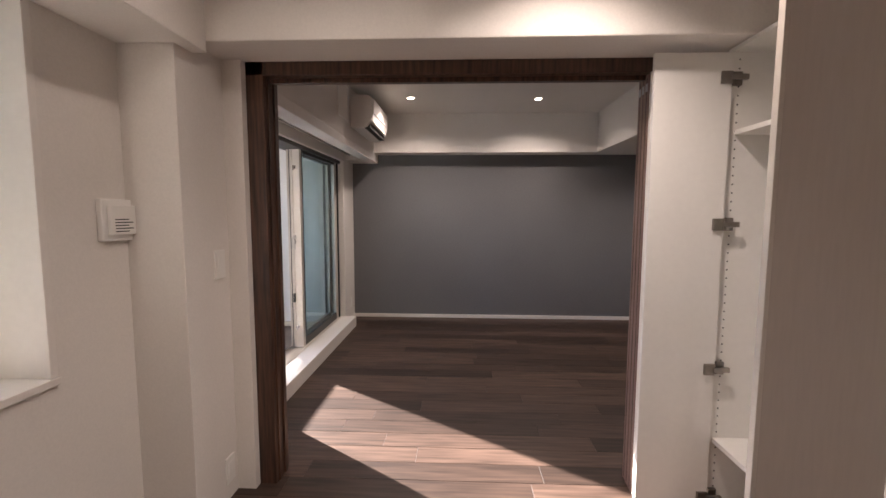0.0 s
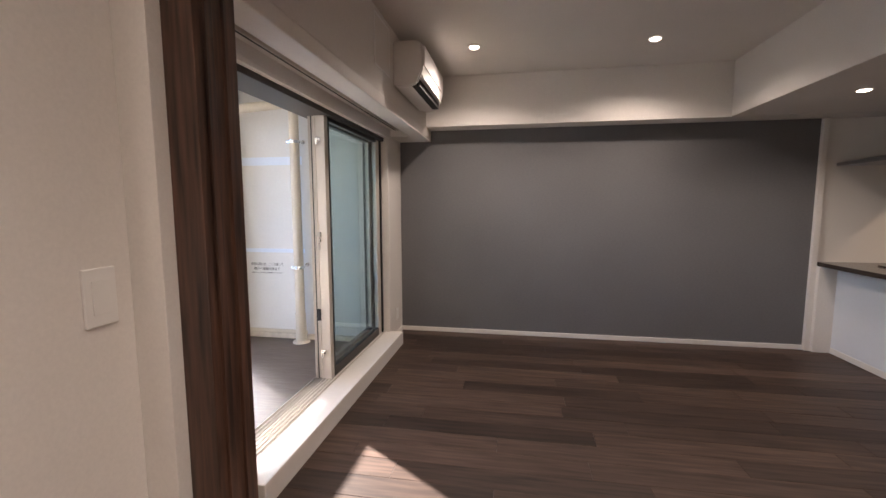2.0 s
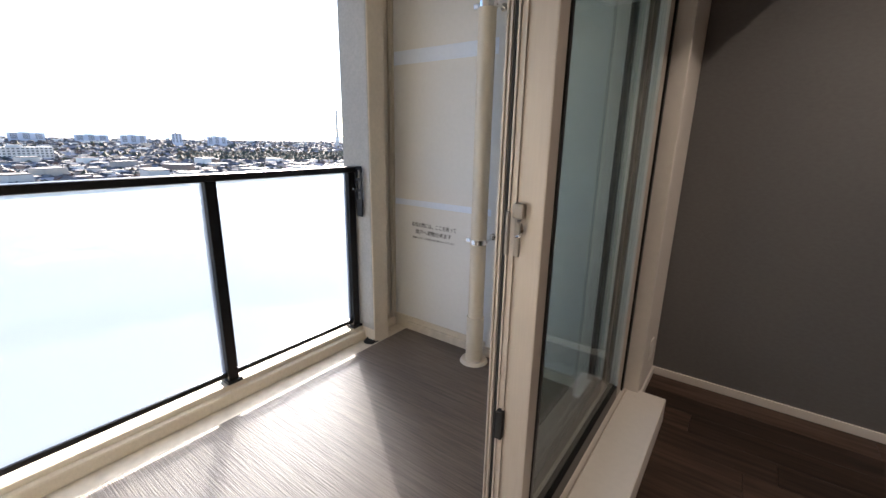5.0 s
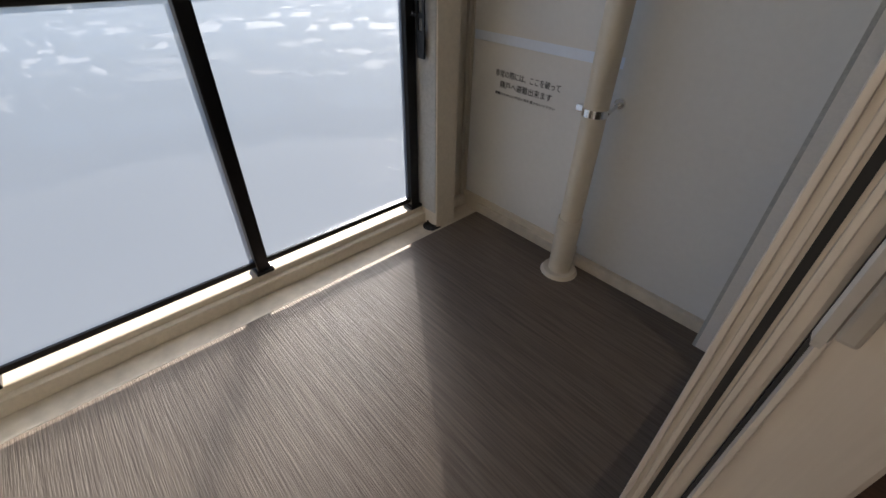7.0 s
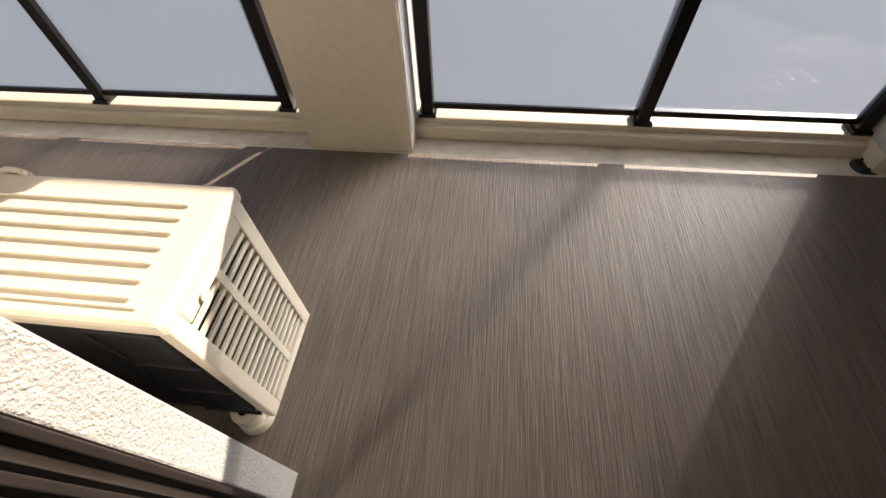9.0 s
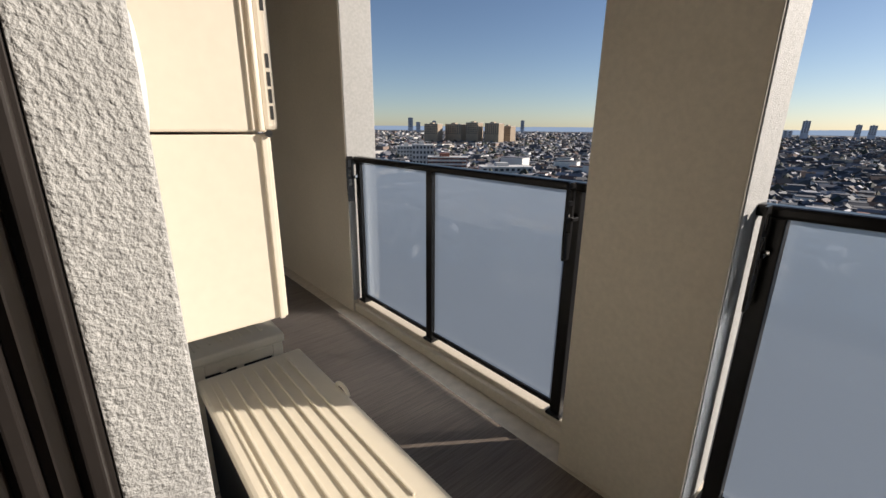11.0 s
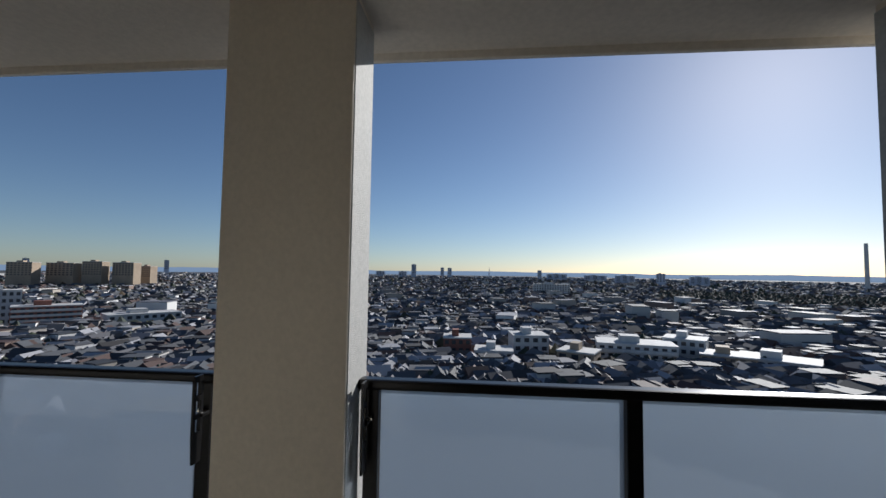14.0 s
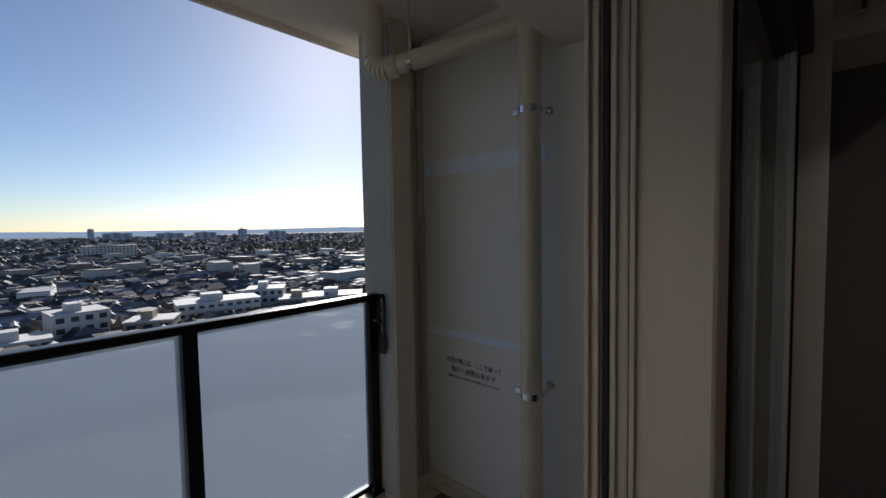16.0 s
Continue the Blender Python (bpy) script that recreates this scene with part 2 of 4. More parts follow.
def pbox(name, b, material, parent, bev=0.0, label=""):
    bm = bmesh.new()
    box(bm, *b, bev)
    return part(name, bm, material, parent, label)


def pcyl(name, p, q, r, material, parent, label="", r1=None, seg=24):
    bm = bmesh.new()
    cyl(bm, p, q, r, r1, seg)
    return part(name, bm, material, parent, label, True)


def text_part(name, words, m, size, material, parent, label="", width=None):
    cu = bpy.data.curves.new(name, 'FONT')
    cu.body, cu.size, cu.extrude = words, size, 0.0006
    cu.align_x, cu.align_y = 'LEFT', 'CENTER'
    tmp = new(name, cu)
    dg = bpy.context.evaluated_depsgraph_get()
    dg.update()
    me = bpy.data.meshes.new_from_object(tmp.evaluated_get(dg))
    bpy.data.objects.remove(tmp)
    xs = [v.co.x for v in me.vertices]
    k = width / (max(xs) - min(xs)) if width and xs else 1
    me.transform(m @ Matrix.Diagonal((k, 1, 1, 1)))
    me.materials.clear()
    me.materials.append(material)
    o = new(name, me)
    o.parent = parent
    o.matrix_parent_inverse = Matrix.Translation(-parent.location)
    return tagged(o, label) if label else o


# ---- plan ----
XW, XE = -1.40, -1.683        # inner and outer face of the window wall
YF = 5.40                    # grey wall
ZC = 2.49
ZB = -0.05                   # balcony floor
YJ, YR = 2.805, 4.94          # window opening
ZS, ZT = 0.10, 1.92
YB0, YB1 = -0.9, 5.05        # balcony ends
ZF = -0.015                  # room floor

# rooms
block("floor", (-1.4, 5.0, -2.5, 5.6, -0.2, ZF - 0.012), M_dark, label="dark joint bed below the floor planks")
block("ceiling", (XE, 5.0, -2.5, 5.6, ZC, ZC + 0.2), M_ceil, label="off-white papered ceiling")
block("wall_north", (XE, 2.37, YF, YF + 0.15, -0.2, ZC), M_grey, label="grey woven accent wallpaper wall")
block("wall_kitchen", (2.37, 5.0, YF, YF + 0.15, -0.2, ZC), M_wall, label="off-white kitchen back wall")
block("wall_east", (5.0, 5.15, -2.5, 5.6, -0.2, ZC), M_wall, label="plain off-white wall")
block("wall_south", (XE, 5.0, -2.65, -2.5, -0.2, ZC), M_wall, label="plain off-white wall")
block("beam_north", (-1.398, 4.99, 5.18, YF - 0.002, 2.035, ZC + 0.01), M_wall, 0.004, "off-white ceiling beam over grey wall")
block("soffit", (1.55, 4.99, 2.22, 5.18, 2.037, ZC + 0.01), M_wall, 0.004, "lowered off-white kitchen soffit")
# beam over the window, with a slot for the curtain rail
block("beam_west", (XW, -1.08, 2.22, YF - 0.002, 2.0, ZC + 0.01), M_wall, 0, "off-white beam over the balcony window")
block("beam_west_lip", (-1.21, -1.078, 2.22, YF - 0.003, 1.93, 2.003), M_trim, 0.006, "white curtain box lip")
block("beam_west_end", (XW, -1.21, 5.05, YF - 0.003, 1.932, 2.003), M_trim, 0.003, "white curtain box end")
block("wall_west_pier", (XE, XW, 2.10, YJ, -0.2, ZC), M_wall, 0, "off-white pier beside the balcony window")
block("wall_west_return", (XE, XW, YR, YF, -0.2, ZC), M_wall, 0, "off-white wall end beside the window")
block("wall_west_head", (XE, XW, YJ, YR, ZT, ZC), M_wall, 0, "off-white wall above the window")
block("window_sill", (XW - 0.13, XW + 0.13, 2.72, YR + 0.02, -0.1, ZS), M_trim, 0.006, "white raised window sill")
block("wall_west_foot", (-1.585, XW - 0.13, YJ, YR, -0.2, 0.03), M_stucco, 0, "low threshold under the window")
block("window_lining_jamb", (-1.53, XW + 0.012, YJ - 0.02, YJ + 0.012, ZS, ZT), M_trim, 0.003, "white window lining")
block("window_lining_far", (-1.53, XW + 0.012, YR - 0.012, YR + 0.03, ZS, ZT), M_trim, 0.003, "white window lining")
block("window_lining_head", (-1.424, XW + 0.010, YJ + 0.012, YR - 0.012, ZT - 0.014, ZT + 0.01), M_trim, 0.003, "white window lining")
block("baseboard_north", (XW, 2.37, YF - 0.012, YF, ZF, 0.028), M_trim, 0.002, "white baseboard")
block("baseboard_west", (XW, XW + 0.011, YR + 0.03, YF - 0.012, ZF, 0.028), M_trim, 0.002, "white baseboard")
block("corner_trim", (2.355, 2.40, YF - 0.035, YF, ZF, 2.036), M_trim, 0.003, "white corner trim")
# sliding door frame between the rooms
block("door_frame_jamb", (-1.03, -0.948, 2.07, 2.22, ZF, 2.022), M_dark, 0.003, "dark brown wooden door jamb")
block("door_frame_groove", (-0.952, -0.940, 2.10, 2.125, ZF, 1.94), M_dark, 0.001, "dark brown door stop")
block("door_frame_groove_b", (-0.952, -0.940, 2.165, 2.19, ZF, 1.94), M_dark, 0.001, "dark brown door stop")
block("door_frame_head", (-1.03, 0.90, 2.07, 2.22, 1.948, 2.022), M_dark, 0.003, "dark brown wooden door head")
block("door_head_track", (-0.94, 0.79, 2.12, 2.14, 1.928, 1.950), M_dark, 0.001, "dark brown sliding door track")
block("wall_between", (0.87, 4.99, 2.09, 2.20, -0.2, ZC), M_wall, 0, "off-white wall between the rooms")
block("wall_between_head", (XW, 0.87, 2.09, 2.20, 2.022, ZC), M_wall, 0, "off-white wall above the sliding door")
block("wall_between_side", (XW, -1.03, 2.10, 2.20, -0.2, 2.023), M_wall, 0, "off-white wall beside the door frame")
block("pilaster", (XE, -1.12, 1.72, 2.10, -0.2, ZC), M_wall, 0.003, "off-white pilaster beside the door")
block("wall_bed_filler", (-1.12, -1.03, 2.03, 2.10, -0.2, ZC), M_wall, 0.002, "narrow off-white wall strip")
block("beam_between", (-1.34, 4.99, 1.83, 2.068, 2.006, ZC + 0.01), M_wall, 0.006, "off-white beam before the door")
block("beam_bedroom", (-1.345, -1.06, -2.49, 1.83, 1.96, ZC + 0.01), M_wall, 0.006, "off-white beam over the bedroom window")
block("wall_bed_pier", (XE, -1.345, 1.38, 1.72, -0.2, ZC), M_wall, 0, "off-white wall beside the bedroom window")
block("wall_bed_low", (XE, -1.345, -2.5, 1.38, -0.2, 0.78), M_wall, 0, "off-white wall under the bedroom window")
block("wall_bed_head", (XE, -1.345, -2.5, 1.38, 1.97, ZC), M_wall, 0, "off-white wall above the bedroom window")
block("wall_bed_rear", (XE, -1.345, -2.5, -0.4, 0.78, 1.97), M_wall, 0, "off-white wall behind the bedroom window")
block("bed_window_sill", (-1.56, -1.33, -0.4, 1.40, 0.775, 0.80), M_trim, 0.003, "white bedroom window sill")
block("bed_window_jamb", (-1.56, -1.335, 1.37, 1.395, 0.80, 1.97), M_trim, 0.003, "white bedroom window lining")
# stacked sliding door leaves in their pocket, each edge with grooves and a lock plate
for i in range(3):
    y0 = 2.082 + i * 0.044
    leaf = block("door_%d" % (i + 1), (0.782 + 0.004 * i, 0.872, y0, y0 + 0.036, ZF + 0.004, 1.945), M_leafedge, 0.002, "stacked brown sliding door leaf edge")
    pbox("edge_groove", (0.7805 + 0.004 * i, 0.784 + 0.004 * i, y0 + 0.015, y0 + 0.021, ZF + 0.02, 1.93), M_dark, leaf)
    pbox("lock_plate", (0.7795 + 0.004 * i, 0.784 + 0.004 * i, y0 + 0.008, y0 + 0.028, 1.87, 1.905), M_steel, leaf, 0.001, "small metal catch plate")
block("door_pocket_trim", (0.785, 0.87, 2.062, 2.078, ZF, 1.948), M_trim, 0.002, "off-white pocket edge trim")

# living room window frame, in the opening
wf = thing("window_1", (-1.57, 3.86, ZS), "wide balcony sliding window in dark bronze frame", "window", kind="structure")
pbox("frame_head", (-1.62, -1.425, YJ, YR, ZT - 0.045, ZT), M_bronze, wf, 0.003)
pbox("frame_foot", (-1.59, -1.53, YJ, YR, 0.03, ZS - 0.012), M_bronze, wf, 0.003)
for i in range(7):
    pbox("foot_rail", (-1.585 + i * 0.024, -1.580 + i * 0.024, YJ, YR, ZS - 0.015, ZS + 0.008), M_alu, wf, 0.001)
for i in range(5):
    pbox("jamb_rib", (-1.62 + i * 0.019, -1.609 + i * 0.019, YJ, YJ + (0.034, 0.018, 0.03, 0.018, 0.03)[i], ZS - 0.01, ZT - 0.045), (M_bronze, M_alu, M_bronze, M_alu, M_bronze)[i], wf, 0.002)
pbox("frame_jamb", (-1.625, -1.53, YJ - 0.01, YJ + 0.01, ZS - 0.01, ZT - 0.045), M_bronze, wf, 0.002)
pbox("frame_far", (-1.62, -1.452, YR - 0.04, YR - 0.012, ZS, ZT - 0.045), M_black, wf, 0.003)


def sash(x0, x1, y0, y1, label, inner):
    """One sliding sash: stiles, rails, beads, glass."""
    z0, z1 = ZS + 0.008, 1.905
    s = thing("sliding_sash", (x0, y0, z0), label, "window sash", "balcony window sashes")
    xg = x1 - 0.016
    st = pbox("stile", (x0, x1, y0, y0 + 0.05, z0, z1), M_alu, s, 0.004, "beige aluminium stile")
    for k in range(1 if inner else 2):
        xx = x0 + 0.001 + k * 0.010
        pbox("rib", (xx, xx + 0.005, y0 - 0.006, y0 + 0.002, z0, z1), M_alu, st, 0.001)
    if inner:
        pbox("gasket", (x0 - 0.003, x0 + 0.001, y0 + 0.004, y0 + 0.03, z0, z1), M_rubber, st)
    else:
        pbox("gasket", (x0 + 0.019, x0 + 0.025, y0 - 0.004, y0 + 0.002, z0, z1), M_rubber, st)
        pbox("rib", (x0 + 0.028, x0 + 0.033, y0 - 0.006, y0 + 0.002, z0, z1), M_alu, st, 0.001)
    pbox("stile", (xg - 0.02, x1, y1 - 0.075, y1, z0, z1), M_alu, s, 0.004)
    pbox("bottom_rail", (xg - 0.02, x1, y0 + 0.05, y1 - 0.075, z0, z0 + 0.07), M_black, s, 0.003)
    pbox("top_rail", (xg - 0.02, x1, y0 + 0.05, y1 - 0.075, z1 - 0.055, z1), M_black, s, 0.003)
    pbox("bead", (x1 - 0.010, x1 + 0.003, y0 + 0.05, y0 + 0.066, z0 + 0.07, z1 - 0.055), M_black, s, 0.002)
    pbox("bead", (x1 - 0.010, x1 + 0.003, y1 - 0.09, y1 - 0.075, z0 + 0.07, z1 - 0.055), M_alu, s, 0.002)
    g = pbox("pane", (xg - 0.006, xg + 0.006, y0 + 0.05, y1 - 0.075, z0 + 0.07, z1 - 0.055), M_glass, s, 0, "clear greenish double glazing")
    g.visible_shadow = False
    return s


inner = sash(-1.527, -1.457, 3.79, 4.88, "inner sliding sash pushed open, beige stile with latch", True)
outer = sash(-1.575, -1.530, 3.80, 4.89, "outer fixed sash, beige aluminium with clear glass", False)
# crescent latch with lever on the end of the inner stile
lock = pbox("latch", (-1.524, -1.498, 3.770, 3.790, 1.088, 1.122), M_greyplastic, inner, 0.006, "grey-white crescent latch")
pbox("latch_plate", (-1.522, -1.509, 3.783, 3.790, 1.00, 1.088), M_greyplastic, lock, 0.003)
pbox("lever", (-1.533, -1.524, 3.758, 3.772, 1.005, 1.105), M_greyplastic, lock, 0.007)
bm = bmesh.new()
for k in range(9):
    a0, a1 = radians(-100 + 20 * k), radians(-80 + 20 * k)
    cyl(bm, (-1.514 + 0.015 * math.cos(a0), 3.776, 1.066 + 0.018 * math.sin(a0)), (-1.514 + 0.015 * math.cos(a1), 3.776, 1.066 + 0.018 * math.sin(a1)), 0.004, seg=8)
part("crescent", bm, M_chrome, lock, "bright metal crescent", True)
for z in (0.30, 1.72):
    ct = pbox("safety_catch", (-1.520, -1.486, 3.776, 3.790, z - 0.014, z + 0.014), M_chrome, inner, 0.003, "small metal safety catch")
    pbox("catch_knob", (-1.512, -1.498, 3.762, 3.778, z - 0.03, z + 0.006), M_chrome, ct, 0.004)
pbox("stopper", (-1.537, -1.519, 3.772, 3.790, 0.52, 0.60), M_rubber, inner, 0.003, "dark stop block")

# bedroom window
bw = thing("window_2", (-1.6, 0.5, 0.8), "bedroom window with dark bronze frame and pale reveal", "window", kind="structure")
pbox("frame_far", (-1.62, -1.56, 1.33, 1.375, 0.8, 1.97), M_bronze, bw, 0.003)
pbox("frame_near", (-1.62, -1.56, -0.4, -0.36, 0.8, 1.97), M_bronze, bw, 0.003)
pbox("frame_foot", (-1.62, -1.56, -0.36, 1.33, 0.8, 0.84), M_bronze, bw, 0.003)
pbox("frame_head", (-1.62, -1.56, -0.36, 1.33, 1.93, 1.97), M_bronze, bw, 0.003)
g = pbox("pane", (-1.595, -1.585, -0.36, 1.33, 0.84, 1.93), M_glass, bw)
g.visible_shadow = False

# ---- living room things ----
def downlight(x, y, z, lit=True):
    d = thing("ceiling_downlight", (x, y, z), "small round recessed downlight, lit warm" if lit else "small round white ceiling rosette", "light", "ceiling downlights" if lit else "ceiling rosettes")
    bm = bmesh.new()
    r = 0.045 if lit else 0.026
    cyl(bm, (x, y, z - 0.006), (x, y, z + 0.001), r, seg=28)
    part("trim_ring", bm, M_plastic, d, "white trim ring", True)
    bm = bmesh.new()
    if lit:
        cyl(bm, (x, y, z - 0.009), (x, y, z - 0.005), 0.034, seg=24)
        part("lens", bm, M_glow, d, "warm glowing lens")
    else:
        cyl(bm, (x, y, z - 0.03), (x, y, z - 0.005), 0.010, 0.014, seg=14)
        part("nozzle", bm, M_chrome, d, "metal sprinkler nozzle", True)


downlight(-0.56, 4.49, ZC)
downlight(0.74, 4.56, ZC)
downlight(1.98, 4.42, 2.037)
downlight(3.6, 4.6, 2.037)
downlight(-0.45, 1.2, ZC)
downlight(0.35, 1.4, ZC)
downlight(0.0, -1.2, ZC)
downlight(-0.52, 3.66, ZC, False)
downlight(0.74, 3.71, ZC, False)

# wall air conditioner on the window beam
ac = thing("air_conditioner", (-1.08, 4.5, 2.06), "white wall air conditioner with rounded front and open flap", "air conditioner")
bm = bmesh.new()
prof = [(0, 2.12), (0, 2.418), (0.17, 2.418), (0.205, 2.39), (0.212, 2.23), (0.17, 2.13), (0.10, 2.105)]
ya, yb = 4.09, 4.88
va = [bm.verts.new((-1.08 + p, ya, z)) for p, z in prof]
vb = [bm.verts.new((-1.08 + p, yb, z)) for p, z in prof]
bm.faces.new(va), bm.faces.new(vb[::-1])
for i in range(len(prof)):
    j = (i + 1) % len(prof)
    bm.faces.new((va[j], va[i], vb[i], vb[j]))
bmesh.ops.recalc_face_normals(bm, faces=bm.faces)
bmesh.ops.bevel(bm, geom=[e for e in bm.edges], offset=0.01, segments=3, affect='EDGES')
part("casing", bm, M_plastic, ac, "glossy white casing", True)
pbox("front_panel", (-0.868, -0.862, 4.11, 4.86, 2.25, 2.385), M_plastic, ac, 0.002)
bm = bmesh.new()
box(bm, -0.965, -0.895, 4.11, 4.82, 2.116, 2.16)
part("outlet", bm, M_rubber, ac, "black air outlet slot")
for k in range(2):
    bm = bmesh.new()
    box(bm, -0.06, 0.0, -0.345, 0.345, -0.004, 0.004, 0.002)
    bmesh.ops.transform(bm, matrix=pose(-0.868 - k * 0.045, 4.465, 2.16 - k * 0.022, 0, 62, 0), verts=bm.verts)
    part("flap", bm, M_plastic, ac, "tilted white flap")
# access hatch frame on the beam
h = thing("wall_hatch", (-1.08, 3.85, 2.2), "thin white square access hatch frame on beam", "hatch")
for b in ((3.70, 3.71, 2.145, 2.455), (3.99, 4.00, 2.145, 2.455), (3.71, 3.99, 2.145, 2.155), (3.71, 3.99, 2.445, 2.455)):
    pbox("frame_bar", (-1.08, -1.074, *b), M_plastic, h, 0.001)
pbox("cover", (-1.08, -1.077, 3.71, 3.99, 2.155, 2.445), M_wall, h)
# curtain rail in the slot
cr = thing("curtain_rail", (-1.30, 3.7, 2.0), "pale metal double curtain rail in ceiling slot", "curtain rail")
for dx in (-0.03, 0.03):
    bm = bmesh.new()
    box(bm, -1.30 + dx - 0.011, -1.30 + dx + 0.011, 2.45, 5.04, 1.982, 2.0, 0.002)
    rail = part("rail", bm, M_alu, cr)
    pbox("groove", (-1.30 + dx - 0.004, -1.30 + dx + 0.004, 2.47, 5.02, 1.980, 1.983), M_rubber, rail)
    for y in (2.5, 5.0):
        pbox("end_cap", (-1.30 + dx - 0.013, -1.30 + dx + 0.013, y - 0.012, y + 0.012, 1.976, 1.999), M_plastic, cr, 0.003)


def wall_vent(x, y0, y1, z0, z1):
    v = thing("wall_vent", (x, (y0 + y1) / 2, (z0 + z1) / 2), "square white fresh air wall vent with printed label", "vent", "fresh air wall vents")
    pbox("housing", (x, x + 0.022, y0, y1, z0, z1), M_plastic, v, 0.005)
    m = (y1 - y0) * 0.14
    c = pbox("cover", (x + 0.022, x + 0.038, y0 + m, y1 - m, z0 + m, z1 - m), M_plastic, v, 0.004)
    bm = bmesh.new()
    for k in range(5):
        box(bm, x + 0.038, x + 0.0386, y0 + m * 1.7, y1 - m * (1.7 if k % 2 else 2.6), z0 + m * 1.5 + k * 0.011, z0 + m * 1.5 + k * 0.011 + 0.004)
    part("label_print", bm, M_text, c, "grey unreadable print lines")


def wall_plate(x, y, z, w, hgt, label, cat, keys):
    s = thing(cat.replace(" ", "_"), (x, y, z), label, cat)
    p = pbox("plate", (x, x + 0.008, y - w / 2, y + w / 2, z - hgt / 2, z + hgt / 2), M_plastic, s, 0.003)
    for k in range(keys):
        hh = hgt * 0.62 / keys
        z0 = z - hgt * 0.31 + k * hh
        pbox("rocker" if cat == "light switch" else "socket", (x + 0.008, x + 0.011, y - w * 0.28, y + w * 0.28, z0 + 0.002, z0 + hh - 0.002), M_plastic, s, 0.001)


wall_vent(XW, 2.335, 2.545, 1.155, 1.375)
wall_vent(-1.345, 1.585, 1.745, 1.221, 1.376)
wall_plate(-1.12, 1.95, 1.097, 0.073, 0.127, "white wall light switch on the pilaster", "light switch", 1)
wall_plate(-1.12, 1.962, 0.13, 0.07, 0.125, "white wall socket near the floor", "wall socket", 2)
wall_plate(XW, 5.21, 0.21, 0.07, 0.115, "white wall socket beside the window", "wall socket", 2)

# kitchen
kc = thing("kitchen_counter", (3.2, 4.3, 0), "white panelled kitchen peninsula", "kitchen counter")
pbox("front_panel", (2.54, 2.56, 3.0, 5.36, 0.035, 0.753), M_kitchen, kc, 0.002, "glossy white front panel")
pbox("body", (2.56, 3.15, 3.0, 5.36, ZF, 0.753), M_white, kc)
pbox("plinth", (2.535, 2.56, 3.0, 5.36, ZF, 0.035), M_trim, kc, 0.002)
block("kitchen_wall_stub", (2.40, 2.54, 5.33, YF - 0.001, ZF, 0.753), M_wall, 0.002, "short off-white wall stub")
wt = thing("worktop", (2.8, 4.2, 0.8), "dark glossy stone kitchen worktop", "worktop")
pbox("slab", (2.41, 3.17, 2.98, YF - 0.002, 0.755, 0.792), M_ktop, wt, 0.004)
ho = thing("gas_hob", (2.93, 4.85, 0.792), "black glass gas hob with burner grates", "hob")
pbox("glass_plate", (2.70, 3.13, 4.55, 5.15, 0.792, 0.802), M_ktop, ho, 0.003)
for x, y in ((2.82, 4.70), (2.82, 5.0), (3.02, 4.85)):
    bm = bmesh.new()
    cyl(bm, (x, y, 0.802), (x, y, 0.816), 0.04, 0.032)
    br = part("burner", bm, M_rubber, ho, "", True)
    for a in range(4):
        c, s = math.cos(a * math.pi / 2 + 0.78), math.sin(a * math.pi / 2 + 0.78)
        bm = bmesh.new()
        cyl(bm, (x + 0.03 * c, y + 0.03 * s, 0.830), (x + 0.095 * c, y + 0.095 * s, 0.830), 0.005, seg=8)
        cyl(bm, (x + 0.092 * c, y + 0.092 * s, 0.802), (x + 0.092 * c, y + 0.092 * s, 0.832), 0.005, seg=8)
        part("grate_arm", bm, M_black, br)
hd = thing("range_hood", (2.9, 5.0, 1.62), "grey steel range hood with thin canopy", "range hood")
bm = bmesh.new()
z = [(2.50, 3.25, 4.62, YF - 0.002, 1.63), (2.50, 3.25, 4.62, YF - 0.002, 1.655), (2.86, 3.25, 4.75, YF - 0.002, 1.72)]
rows = [[bm.verts.new(p) for p in ((a, c, e), (b, c, e), (b, d, e), (a, d, e))] for a, b, c, d, e in z]
bm.faces.new(rows[0][::-1]), bm.faces.new(rows[2])
for r0, r1 in zip(rows, rows[1:]):
    for i in range(4):
        bm.faces.new((r0[i], r0[(i + 1) % 4], r1[(i + 1) % 4], r1[i]))
bmesh.ops.recalc_face_normals(bm, faces=bm.faces)
part("canopy", bm, M_steel, hd, "thin dark steel canopy")
pbox("chimney", (2.88, 3.23, 4.78, YF - 0.002, 1.72, 2.036), M_steel, hd, 0.003)

# ---- bedroom wardrobe ----
wd = thing("wardrobe", (1.45, 1.4, 0), "built-in white wardrobe with doors standing open", "wardrobe")
pbox("side_panel", (1.055, 1.62, 1.955, 1.975, ZF, 2.0), M_white, wd, 0.001)
pbox("side_panel", (1.055, 1.62, 0.95, 0.97, ZF, 2.0), M_white, wd, 0.001)
pbox("back_panel", (1.60, 1.62, 0.97, 1.955, ZF, 2.0), M_white, wd)
pbox("top_panel", (1.055, 1.60, 0.97, 1.955, 1.985, 2.0), M_white, wd)
pbox("shelf", (1.085, 1.60, 0.97, 1.955, 1.655, 1.675), M_white, wd, 0.001)
pbox("shelf", (1.07, 1.60, 0.97, 1.955, 0.325, 0.345), M_white, wd, 0.001)
bm = bmesh.new()
for i in range(52):
    cyl(bm, (1.088, 1.9535, 0.12 + i * 0.036), (1.088, 1.956, 0.12 + i * 0.036), 0.0035, seg=6)
    cyl(bm, (1.52, 1.9535, 0.12 + i * 0.036), (1.52, 1.956, 0.12 + i * 0.036), 0.0035, seg=6)
